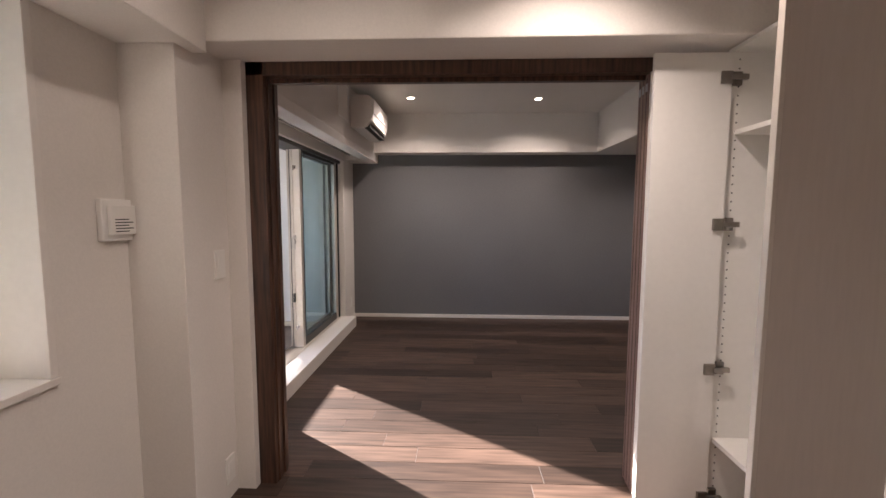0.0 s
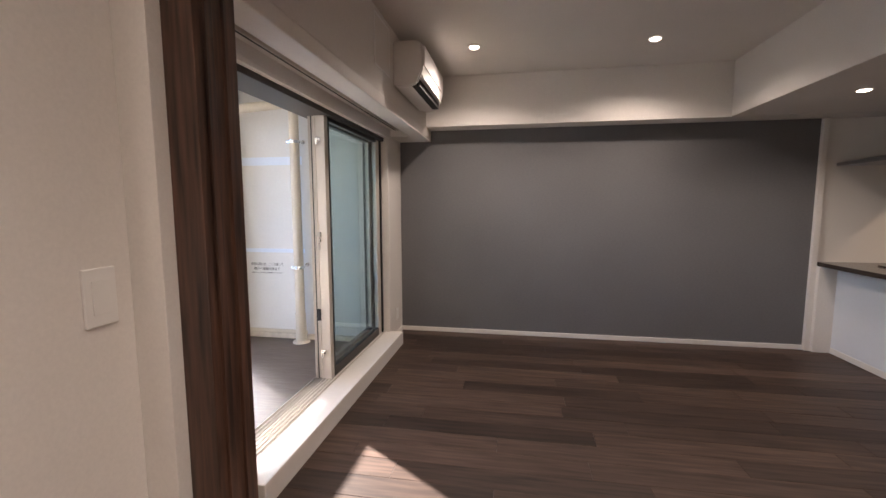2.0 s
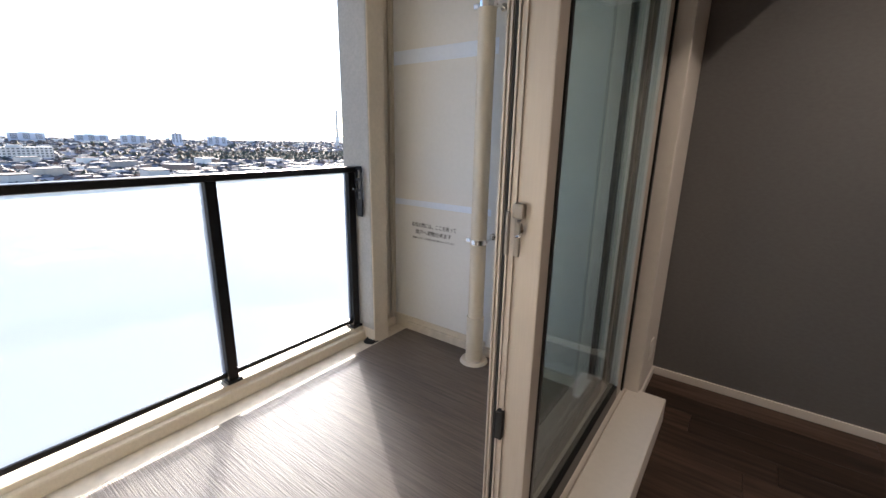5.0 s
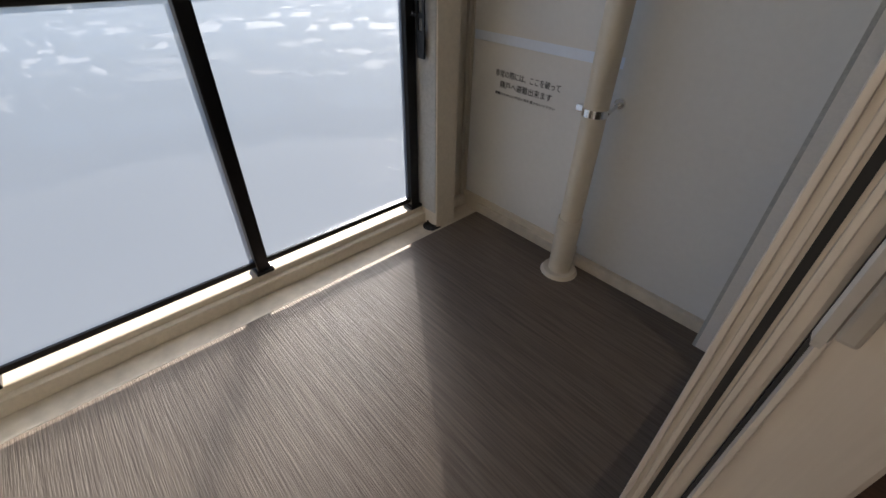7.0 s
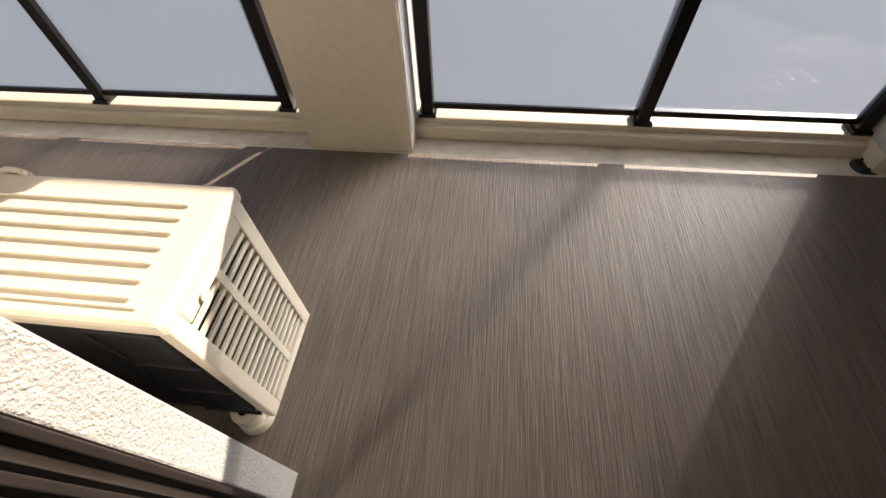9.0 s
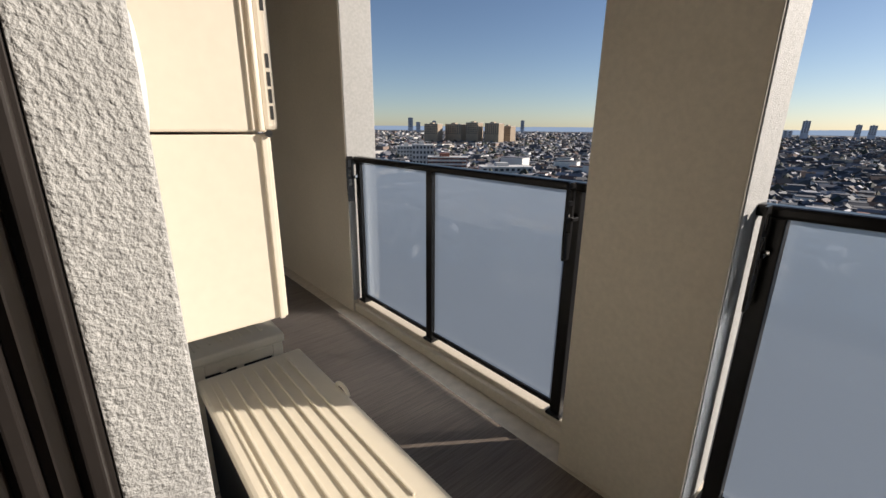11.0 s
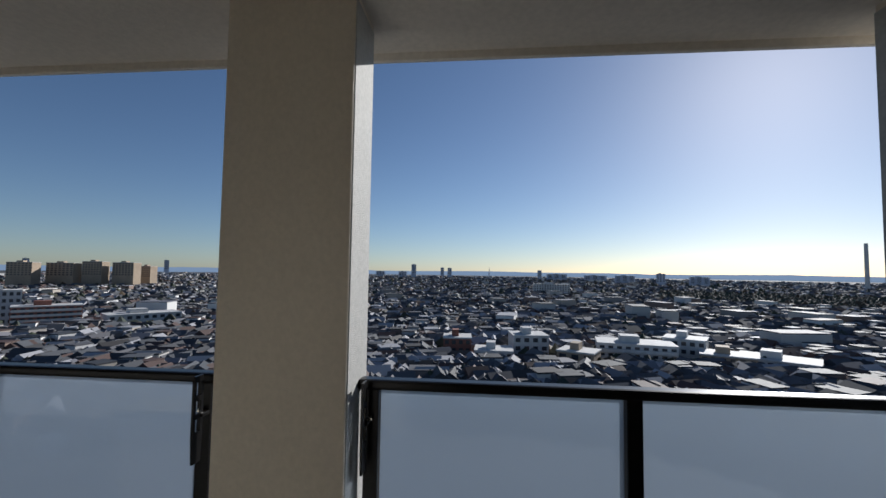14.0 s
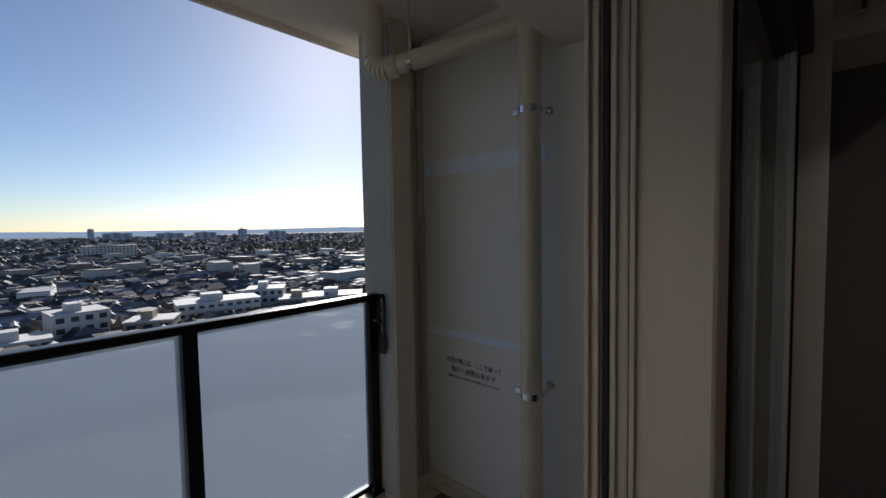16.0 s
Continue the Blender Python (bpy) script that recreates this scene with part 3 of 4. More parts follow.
tagged(part("shelf_pin_holes", bm, M_text, wd), kind="stuff")
d1 = pbox("door", (0.738, 1.048, 1.93, 1.95, 0.02, 1.977), M_white, wd, 0.002, "white door opened square to the front")
for z in (0.085, 0.665, 1.285, 1.877):
    bm = bmesh.new()
    box(bm, 1.0, 1.045, 1.918, 1.93, z - 0.025, z + 0.025, 0.004)
    box(bm, 1.035, 1.105, 1.915, 1.928, z - 0.011, z + 0.011, 0.003)
    box(bm, 1.06, 1.095, 1.94, 1.955, z - 0.028, z + 0.028, 0.004)
    part("hinge", bm, M_nickel, d1, "metal concealed hinge")
d2 = pbox("door", (0.711, 1.03, 1.185, 1.205, 0.02, 1.977), M_taupe, wd, 0.003, "taupe laminate door opened towards the room")
pbox("edge_strip", (0.700, 0.712, 1.184, 1.206, 0.02, 1.977), M_alu, d2, 0.002)
block("wall_bed_east", (1.62, 1.75, -2.5, 2.09, -0.2, ZC), M_wall, 0, "off-white bedroom wall behind the wardrobe")

# ---- balcony ----
block("balcony_slab", (-3.21, XE, YB0, YB1, ZB - 0.2, ZB - 0.012), M_gutter, 0, "concrete balcony slab with gutter")
block("balcony_sheet", (-2.93, -1.58, YB0, YB1 - 0.03, ZB - 0.012, ZB), M_sheet, 0.006, "ribbed brown vinyl balcony floor sheet")
block("balcony_sheet_edge", (-2.942, -2.93, YB0, YB1 - 0.03, ZB - 0.012, ZB - 0.002), M_gutter, 0.003, "pale edge strip of the floor sheet")
block("kerb", (-3.21, -3.048, YB0, YB1, ZB - 0.014, 0.002), M_ext, 0.012, "beige painted balcony kerb")
block("kerb_cap", (-3.208, -3.076, YB0, YB1, 0.0, 0.03), M_ext, 0.008, "beige kerb cap")
for n, (x0, x1, y0, y1) in enumerate(((-3.185, -2.957, 2.462, 2.92), (-3.265, -3.03, -0.9, 0.605), (-3.19, -2.957, 4.738, 4.868))):
    block("column_%d" % (n + 1), (x0, x1, y0, y1, ZB - 0.02, 2.44), M_ext, 0.006, "beige painted balcony column")
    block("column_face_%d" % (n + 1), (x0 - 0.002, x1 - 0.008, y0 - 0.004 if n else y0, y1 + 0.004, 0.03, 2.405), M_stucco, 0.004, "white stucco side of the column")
block("column_recess", (-3.19, -3.075, 4.868, 5.02, ZB - 0.02, 2.44), M_ext, 0.003, "beige wall strip between column and partition")
block("balcony_drip_edge", (-3.405, -3.38, YB0, YB1, 2.395, 2.45), M_extceil, 0.004, "thin drip edge under the slab above")
block("balcony_ceiling", (-3.405, XE, YB0, YB1, 2.43, 2.62), M_extceil, 0, "beige painted balcony ceiling")
block("balcony_beam", (-2.22, XE + 0.002, YB0, YB1, 2.16, 2.44), M_extceil, 0.004, "beige beam above the facade")
block("wall_facade_pier", (XE - 0.012, XE, 1.39, YJ, -0.2, 2.44), M_stucco, 0, "white stucco facade")
block("wall_facade_return", (XE - 0.012, -1.625, YJ, YJ + 0.012, -0.06, ZT), M_stucco, 0.004, "white stucco window return")
block("wall_facade_north", (XE - 0.012, XE, YR, YB1, -0.2, 2.44), M_stucco, 0, "white stucco facade")
block("wall_facade_head", (XE - 0.012, XE, YJ, YR, ZT, 2.44), M_stucco, 0, "white stucco facade above the window")
block("wall_facade_south", (XE - 0.012, XE, -2.5, 1.39, -0.2, 0.78), M_stucco, 0, "white stucco facade under the bedroom window")
block("wall_balcony_end", (-2.30, XE, YB1, YB1 + 0.12, ZB - 0.2, 2.44), M_board, 0, "pale grey balcony end wall")
block("wall_balcony_end_base", (-2.93, XE - 0.01, YB1 - 0.03, YB1, ZB - 0.03, ZB + 0.05), M_gutter, 0.006, "beige skirting at the balcony end")
block("wall_balcony_south", (-2.95, XE, YB0 - 0.1, YB0, ZB - 0.2, 2.44), M_ext, 0, "beige balcony end wall")

# emergency partition
ep = thing("escape_partition", (-2.7, YB1, ZB), "pale breakable escape board with printed notice", "partition")
for z0, z1 in ((0.03, 0.825), (0.865, 1.695), (1.775, 2.44)):
    pbox("board", (-3.06, -2.30, YB1, YB1 + 0.008, z0, z1), M_board, ep)
# light coming through the board joints, painted as pale blue strips
for z0, z1 in ((0.825, 0.865), (1.695, 1.775)):
    pbox("band", (-3.06, -2.30, YB1 + 0.002, YB1 + 0.006, z0, z1), M_band, ep, 0, "pale blue strip painted for light through the board joint")
pbox("post", (-3.13, -3.06, YB1 - 0.03, YB1 + 0.08, ZB - 0.012, 2.43), M_pipe, ep, 0.003)
pbox("post_bead", (-3.062, -3.05, YB1 - 0.012, YB1 + 0.004, 0.0, 2.43), M_pipe, ep, 0.002)
pbox("foot_rail", (-3.06, -2.30, YB1 - 0.012, YB1 + 0.012, ZB - 0.012, 0.032), M_pipe, ep, 0.003)
for z, size, x, w, words in ((0.702, 0.034, -2.900, 0.358, "非常の際には、ここを破って"), (0.655, 0.034, -2.868, 0.288, "隣戸へ避難出来ます"), (0.616, 0.014, -2.893, 0.340, "避難のためこの付近に物を置かないで下さい")):
    text_part("notice_text", words, Matrix.Translation((x, YB1 - 0.0015, z)) @ pose(0, 0, 0, 90, 0, 0), size, M_text, ep, "black printed notice text", w)

# drain pipe
PX, PY = -2.305, 4.930
dp = thing("drain_pipe", (PX, PY, ZB), "beige drain pipe with elbow and metal clamps", "pipe")
pcyl("riser", (PX, PY, ZB), (PX, PY, 2.30), 0.045, M_pipe, dp)
pcyl("flange", (PX, PY, ZB), (PX, PY, ZB + 0.018), 0.085, M_pipe, dp, r1=0.075)
pcyl("sleeve", (PX, PY, ZB + 0.01), (PX, PY, 0.24), 0.051, M_pipe, dp)
EX, EY, EZ = -2.885, 4.665, 2.145
pcyl("cross_pipe", (EX, EY, EZ), (PX, PY, 2.255), 0.043, M_pipe, dp)
pcyl("elbow", (PX, PY, 2.20), (PX, PY, 2.315), 0.052, M_pipe, dp)
ux, uy = (EX - PX) / math.hypot(EX - PX, EY - PY), (EY - PY) / math.hypot(EX - PX, EY - PY)
bm = bmesh.new()
for k in range(6):
    a0, a1 = radians(90 * k / 6), radians(90 * (k + 1) / 6)
    d0, d1 = 0.07 * math.sin(a0), 0.07 * math.sin(a1)
    cyl(bm, (EX + ux * d0, EY + uy * d0, EZ + 0.07 - 0.07 * math.cos(a0)), (EX + ux * d1, EY + uy * d1, EZ + 0.07 - 0.07 * math.cos(a1)), 0.047, seg=20)
cyl(bm, (EX + ux * 0.07, EY + uy * 0.07, EZ + 0.065), (EX + ux * 0.07, EY + uy * 0.07, 2.43), 0.05)
part("elbow", bm, M_pipe, dp, "", True)
pcyl("collar", (EX, EY, EZ), (EX - ux * 0.05, EY - uy * 0.05, EZ + 0.009), 0.05, M_pipe, dp)
for zz in (0.698, 1.896):
    cl = pcyl("clamp", (PX, PY, zz - 0.014), (PX, PY, zz + 0.014), 0.049, M_chrome, dp, "bright metal pipe clamp")
    bm = bmesh.new()
    cyl(bm, (PX + 0.045, PY + 0.01, zz), (PX + 0.03, YB1, zz + 0.012), 0.006, seg=10)
    part("bracket", bm, M_chrome, cl, "", True)
    pcyl("wall_plate", (PX + 0.03, YB1 - 0.012, zz + 0.012), (PX + 0.03, YB1, zz + 0.012), 0.02, M_chrome, cl, seg=16)
    pbox("clamp_ear", (PX - 0.075, PX - 0.045, PY - 0.012, PY + 0.012, zz - 0.012, zz + 0.012), M_chrome, cl, 0.003)
pcyl("hanger_rod", (EX - ux * 0.11, EY - uy * 0.11, EZ + 0.02), (EX - ux * 0.11, EY - uy * 0.11, 2.43), 0.006, M_chrome, dp, seg=10)
pcyl("hanger_ring", (EX - ux * 0.12, EY - uy * 0.12, EZ + 0.022), (EX - ux * 0.1, EY - uy * 0.1, EZ + 0.018), 0.047, M_chrome, dp)

# drain grate
dg_ = thing("drain_grate", (-3.0, 4.72, ZB - 0.012), "black round drain grate in the gutter", "drain")
bm = bmesh.new()
cyl(bm, (-2.995, 4.74, ZB - 0.012), (-2.995, 4.74, ZB + 0.002), 0.05, 0.035, 20)
for k in range(8):
    a = k * math.pi / 4
    box(bm, -2.995 + 0.03 * math.cos(a) - 0.006, -2.995 + 0.03 * math.cos(a) + 0.006, 4.74 + 0.03 * math.sin(a) - 0.006, 4.74 + 0.03 * math.sin(a) + 0.006, ZB - 0.02, ZB + 0.008)
part("grate", bm, M_rubber, dg_, "", True)


# railings
def railing(y0, y1, ym):
    x = -3.11
    r = thing("balcony_railing", (x, (y0 + y1) / 2, 0.03), "black aluminium railing with milky glass panes", "railing", "balcony railings")
    top = 1.084
    pbox("handrail", (x - 0.03, x + 0.03, y0 - 0.05, y1 + 0.05, top - 0.036, top), M_black, r, 0.010)
    pbox("bottom_rail", (x - 0.016, x + 0.016, y0, y1, 0.064, 0.090), M_black, r, 0.003)
    for y, w in ((y0, 0.026), (ym, 0.026), (y1, 0.026)):
        p = pbox("post", (x - 0.026, x + 0.026, y - w, y + w, 0.03, top - 0.034), M_black, r, 0.004)
        pbox("base_plate", (x - 0.04, x + 0.04, y - 0.038, y + 0.038, 0.03, 0.046), M_black, p, 0.004)
    for a, b in ((y0 + 0.03, ym - 0.03), (ym + 0.03, y1 - 0.03)):
        pn = pbox("pane", (x - 0.004, x + 0.004, a, b, 0.086, top - 0.034), M_paneback, r, 0, "milky translucent glass pane")
        pn.data.materials.append(M_milk)
        for f in pn.data.polygons:
            f.material_index = 1 if f.normal.x > 0.5 else 0
    for ye, s in ((y0, -1), (y1, 1)):
        # laundry pole arm: slotted plate folded down beside the end post
        yy = ye + s * 0.012
        xc = x + 0.076
        bm = bmesh.new()
        cols = (-0.026, -0.013, 0.013, 0.026)
        rows_ = (0.004, -0.018, -0.066, -0.084, -0.130, -0.148, -0.194, -0.212, -0.300)
        grid = [[bm.verts.new((xc + c * (0.8 if k in (0, 8) else 1), yy - 0.004, top + q)) for c in cols] for k, q in enumerate(rows_)]
        for k in range(8):
            for c in range(3):
                if c == 1 and k in (1, 3, 5):
                    continue
                bm.faces.new((grid[k][c], grid[k + 1][c], grid[k + 1][c + 1], grid[k][c + 1]))
        ex = bmesh.ops.extrude_face_region(bm, geom=list(bm.faces))
        bmesh.ops.translate(bm, vec=(0, 0.008, 0), verts=[v for v in ex["geom"] if isinstance(v, bmesh.types.BMVert)])
        bmesh.ops.recalc_face_normals(bm, faces=bm.faces)
        hk = part("pole_bracket", bm, M_black, r, "black slotted laundry pole bracket")
        pbox("bracket_arm", (x + 0.02, xc - 0.012, yy - 0.012, yy + 0.012, top - 0.146, top - 0.132), M_black, hk, 0.003)
        pcyl("bolt", (x + 0.04, yy - s * 0.006, top - 0.13), (x + 0.04, yy - s * 0.02, top - 0.13), 0.009, M_chrome, hk, seg=10)


railing(2.972, 4.70, 3.867)
railing(0.665, 2.345, 1.44)


# outdoor units
def outdoor_unit(x0, x1, y0, y1, z0, z1, label):
    u = thing("outdoor_unit", ((x0 + x1) / 2, (y0 + y1) / 2, ZB), label, "air conditioner", "outdoor units")
    pbox("body", (x0 + 0.012, x1 - 0.02, y0 + 0.01, y1 - 0.03, z0, z1 - 0.03), M_acbody, u, 0.006)
    tp = pbox("top_cover", (x0, x1, y0, y1, z1 - 0.035, z1), M_acbody, u, 0.010)
    for k in range(7):
        xx = x0 + 0.055 + k * 0.034
        pbox("ridge", (xx, xx + 0.007, y0 + 0.04, y1 - 0.07, z1 - 0.001, z1 + 0.005), M_acbody, tp, 0.002)
    pbox("ridge", (x1 - 0.035, x1 - 0.029, y0 + 0.03, y1 - 0.05, z1 - 0.001, z1 + 0.003), M_acbody, tp, 0.001)
    # coil towards the wall
    pbox("coil", (x1 - 0.024, x1 - 0.008, y0 + 0.03, y1 - 0.05, z0 + 0.03, z1 - 0.05), M_coil, u, 0, "dark heat exchanger behind a guard")
    for k in range(4):
        zz = z0 + 0.03 + k * (z1 - z0 - 0.08) / 3
        pbox("guard_bar", (x1 - 0.010, x1 - 0.002, y1 - 0.17, y1 - 0.03, zz - 0.005, zz + 0.005), M_rubber, u, 0.002)
    pbox("guard_bar", (x1 - 0.010, x1 - 0.002, y1 - 0.18, y1 - 0.17, z0 + 0.02, z1 - 0.04), M_rubber, u, 0.002)
    # louvred end
    e = pbox("end_frame", (x0 + 0.008, x0 + 0.045, y1 - 0.032, y1 - 0.004, z0, z1 - 0.035), M_acbody, u, 0.004, "cream louvred end cover")
    pbox("end_frame", (x1 - 0.045, x1 - 0.008, y1 - 0.032, y1 - 0.004, z0, z1 - 0.035), M_acbody, u, 0.004)
    pbox("end_frame", ((x0 + x1) / 2 - 0.010, (x0 + x1) / 2 + 0.010, y1 - 0.032, y1 - 0.006, z0, z1 - 0.035), M_acbody, u, 0.002)
    pbox("end_frame", (x0 + 0.045, x1 - 0.045, y1 - 0.032, y1 - 0.004, z0, z0 + 0.03), M_acbody, u, 0.004)
    pbox("end_frame", (x0 + 0.045, x1 - 0.045, y1 - 0.032, y1 - 0.004, z1 - 0.075, z1 - 0.035), M_acbody, u, 0.004)
    pbox("end_dark", (x0 + 0.03, x1 - 0.03, y1 - 0.030, y1 - 0.024, z0 + 0.02, z1 - 0.06), M_rubber, u, 0, "dark inside behind the louvres")
    n = 15
    for k in range(n):
        zz = z0 + 0.034 + (k + 0.5) * (z1 - z0 - 0.115) / n
        for a, b in ((x0 + 0.045, (x0 + x1) / 2 - 0.010), ((x0 + x1) / 2 + 0.010, x1 - 0.045)):
            pbox("louvre", (a, b, y1 - 0.015, y1 - 0.008, zz - 0.0055, zz + 0.0055), M_acbody, u, 0.001)
    bm = bmesh.new()
    cyl(bm, (x1 - 0.10, y1 - 0.022, z1 - 0.066), (x1 - 0.10, y1 + 0.001, z1 - 0.066), 0.012, seg=16)
    part("knob", bm, M_acbody, u, "", True)
    for y in (y0 + 0.12, y1 - 0.09):
        for xx in (x0 + 0.03, x1 - 0.02):
            bm = bmesh.new()
            cyl(bm, (xx, y, ZB), (xx, y, ZB + 0.03), 0.048, 0.044)
            cyl(bm, (xx, y, ZB + 0.03), (xx, y, z0 + 0.002), 0.036, 0.040)
            ft = part("foot", bm, M_acbody, u, "cream plastic block foot", True)
            pcyl("foot_bolt", (xx + 0.01, y, z0), (xx + 0.01, y, z0 + 0.012), 0.012, M_chrome, ft, seg=10)
    bm = bmesh.new()
    for k in range(8):
        a0, a1 = radians(180 * k / 8), radians(180 * (k + 1) / 8)
        cyl(bm, (x0 - 0.004, (y0 + y1) / 2 - 0.1 + 0.035 * math.cos(a0), z1 - 0.012 + 0.018 * math.sin(a0)), (x0 - 0.004, (y0 + y1) / 2 - 0.1 + 0.035 * math.cos(a1), z1 - 0.012 + 0.018 * math.sin(a1)), 0.006, seg=8)
    part("lug", bm, M_acbody, u, "", True)


outdoor_unit(-2.108, -1.797, 1.955, 2.752, 0.03, 0.56, "cream outdoor air conditioner unit with louvred end")
outdoor_unit(-2.108, -1.797, 1.02, 1.82, 0.03, 0.56, "cream outdoor unit behind the first one")

# water heater on the facade
HX, HY = -1.997, 2.27
wh = thing("water_heater", (-1.85, 2.0, 1.24), "cream wall-hung gas water heater with pipe cover", "water heater")
pbox("casing", (HX + 0.03, XE - 0.01, 1.80, HY, 1.268, 1.80), M_heater, wh, 0.005)
pbox("front_cover", (HX, HX + 0.03, 1.805, HY - 0.004, 1.272, 1.79), M_heater, wh, 0.009)
pbox("edge_flange", (HX + 0.038, HX + 0.044, HY - 0.002, HY + 0.009, 1.272, 1.792), M_heater, wh, 0.002)
pbox("edge_flange", (HX + 0.054, HX + 0.058, HY - 0.002, HY + 0.006, 1.272, 1.792), M_heater, wh, 0.001)
for zz in (1.556, 1.520, 1.412, 1.376, 1.342, 1.308):
    pbox("slot", (HX + 0.008, HX + 0.015, HY - 0.006, HY - 0.003, zz - 0.014, zz + 0.014), M_rubber, wh, 0, "dark vent slot")
pbox("pipe_cover", (HX + 0.02, XE - 0.01, 1.805, HY - 0.003, 0.832, 1.263), M_heater, wh, 0.004)
pbox("cover_flange", (HX + 0.03, HX + 0.042, HY - 0.004, HY + 0.005, 0.832, 1.259), M_heater, wh, 0.002)
pcyl("bolt", (HX + 0.028, HY, 1.265), (HX + 0.028, HY + 0.012, 1.265), 0.008, M_chrome, wh, seg=12)
bm = bmesh.new()
box(bm, -1.958, -1.910, HY - 0.0005, HY + 0.001, 1.738, 1.758)
st = part("sticker", bm, M_plastic, wh, "small white warning sticker")
bm = bmesh.new()
for k in range(3):
    box(bm, -1.942, -1.913, HY + 0.001, HY + 0.0014, 1.741 + k * 0.0055, 1.7435 + k * 0.0055)
cyl(bm, (-1.950, HY + 0.001, 1.748), (-1.950, HY + 0.0016, 1.748), 0.0055, seg=14)
part("print", bm, M_text, st, "dark unreadable print")
pcyl("flue", (HX, 2.08, 1.70), (-2.10, 2.08, 1.70), 0.042, M_steel, wh, "grey metal flue stub")
pcyl("flue_rim", (-2.093, 2.08, 1.70), (-2.105, 2.08, 1.70), 0.045, M_steel, wh)


def vent_cap(y, z, r):
    v = thing("vent_cap", (XE - 0.01, y, z), "round white metal vent cap on stucco facade", "vent", "facade vent caps")
    bm = bmesh.new()
    cyl(bm, (XE - 0.01, y, z), (XE - 0.034, y, z), r * 0.97, r, 36)
    cyl(bm, (XE - 0.034, y, z), (XE - 0.044, y, z), r, r * 0.88, 36)
    part("hood", bm, M_plastic, v, "", True)
    pbox("drip_lip", (XE - 0.044, XE - 0.01, y - 0.03, y + 0.03, z - r - 0.004, z - r + 0.012), M_plastic, v, 0.004)


vent_cap(2.50, 1.665, 0.092)
vent_cap(2.50, 1.345, 0.092)
# pipe cover rods at the far balcony end
sp = thing("service_pipes", (-2.62, YB0 + 0.03, ZB), "thin beige service pipes with clips on end wall", "pipe")
pcyl("pipe", (-2.72, YB0 + 0.03, ZB), (-2.72, YB0 + 0.03, 2.43), 0.016, M_pipe, sp)
pbox("duct_cover", (-2.66, -2.10, YB0 + 0.001, YB0 + 0.05, 0.15, 0.9), M_ext, sp, 0.006)
pbox("duct_cover", (-2.66, -2.10, YB0 + 0.001, YB0 + 0.05, 0.92, 1.5), M_ext, sp, 0.006)
pbox("duct_cover", (-2.66, -2.10, YB0 + 0.001, YB0 + 0.05, 1.52, 2.2), M_ext, sp, 0.006)
for zz in (0.3, 0.9, 1.45, 1.8, 2.1):
    pbox("clip", (-2.75, -2.69, YB0 + 0.001, YB0 + 0.052, zz - 0.012, zz + 0.012), M_pipe, sp, 0.003)

# ---- the town ----
GZ = -34.0
bm = bmesh.new()
bmesh.ops.create_grid(bm, x_segments=8, y_segments=8, size=6000, matrix=Matrix.Translation((0, 0, GZ)))
tagged(mesh("ground", bm, M_asphalt), "dark built-up ground of the town", kind="structure")


# low hills along the horizon, their haze painted in as a blue glow
M_hills = glow("horizon_haze_glow", (0.17, 0.22, 0.29), 1.0)
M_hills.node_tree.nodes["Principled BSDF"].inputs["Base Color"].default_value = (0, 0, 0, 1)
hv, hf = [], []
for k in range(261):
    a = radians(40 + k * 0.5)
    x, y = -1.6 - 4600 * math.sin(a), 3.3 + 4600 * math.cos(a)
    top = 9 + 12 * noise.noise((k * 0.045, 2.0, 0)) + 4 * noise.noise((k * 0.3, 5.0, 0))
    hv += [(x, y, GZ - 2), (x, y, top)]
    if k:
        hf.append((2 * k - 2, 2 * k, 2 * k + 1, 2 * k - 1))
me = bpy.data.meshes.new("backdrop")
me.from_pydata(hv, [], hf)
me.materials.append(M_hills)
tagged(new("backdrop", me), "low hills on the horizon, distance haze put in as blue glow", kind="structure")


def at(yaw, dist):
    a = radians(yaw)
    return -1.6 - dist * math.sin(a), 3.3 + dist * math.cos(a)


def building(name, yaw, dist, w, d, top, floors, cols, material, label, turn=0.0, balconies=False):
    x, y = at(yaw, dist)
    e = thing(name, (0, 0, 0), label, "building", kind="")
    h = top - GZ
    bm = bmesh.new()
    box(bm, -d / 2, d / 2, -w / 2, w / 2, 0, h)
    part("wall", bm, material, e)
    bm = bmesh.new()
    box(bm, -d / 2 - 0.2, d / 2 + 0.2, -w / 2 - 0.2, w / 2 + 0.2, h, h + 0.5)
    part("roof", bm, M_concrete, e)
    bm = bmesh.new()
    box(bm, -d * 0.2, d * 0.25, -w * 0.2, w * 0.05, h + 0.5, h + 2.8)
    part("roof_house", bm, material, e)
    fh, cw = h / floors, w / cols
    for f in range(max(0, floors - 6), floors):
        if balconies:
            bm = bmesh.new()
            box(bm, d / 2, d / 2 + 1.2, -w / 2 + 0.3, w / 2 - 0.3, f * fh + 0.1, f * fh + 1.2)
            part("balcony", bm, M_concrete, e)
        for c in range(cols):
            bm = bmesh.new()
            y0 = -w / 2 + c * cw + cw * 0.22
            box(bm, d / 2 - 0.1, d / 2 + 0.06, y0, y0 + cw * 0.56, f * fh + fh * 0.32, f * fh + fh * 0.82)
            part("window", bm, M_window, e)
    e.location = (x, y, GZ)
    e.rotation_euler = (0, 0, radians(yaw - 90 + turn))
    # local +x looks back to the balcony
    return e


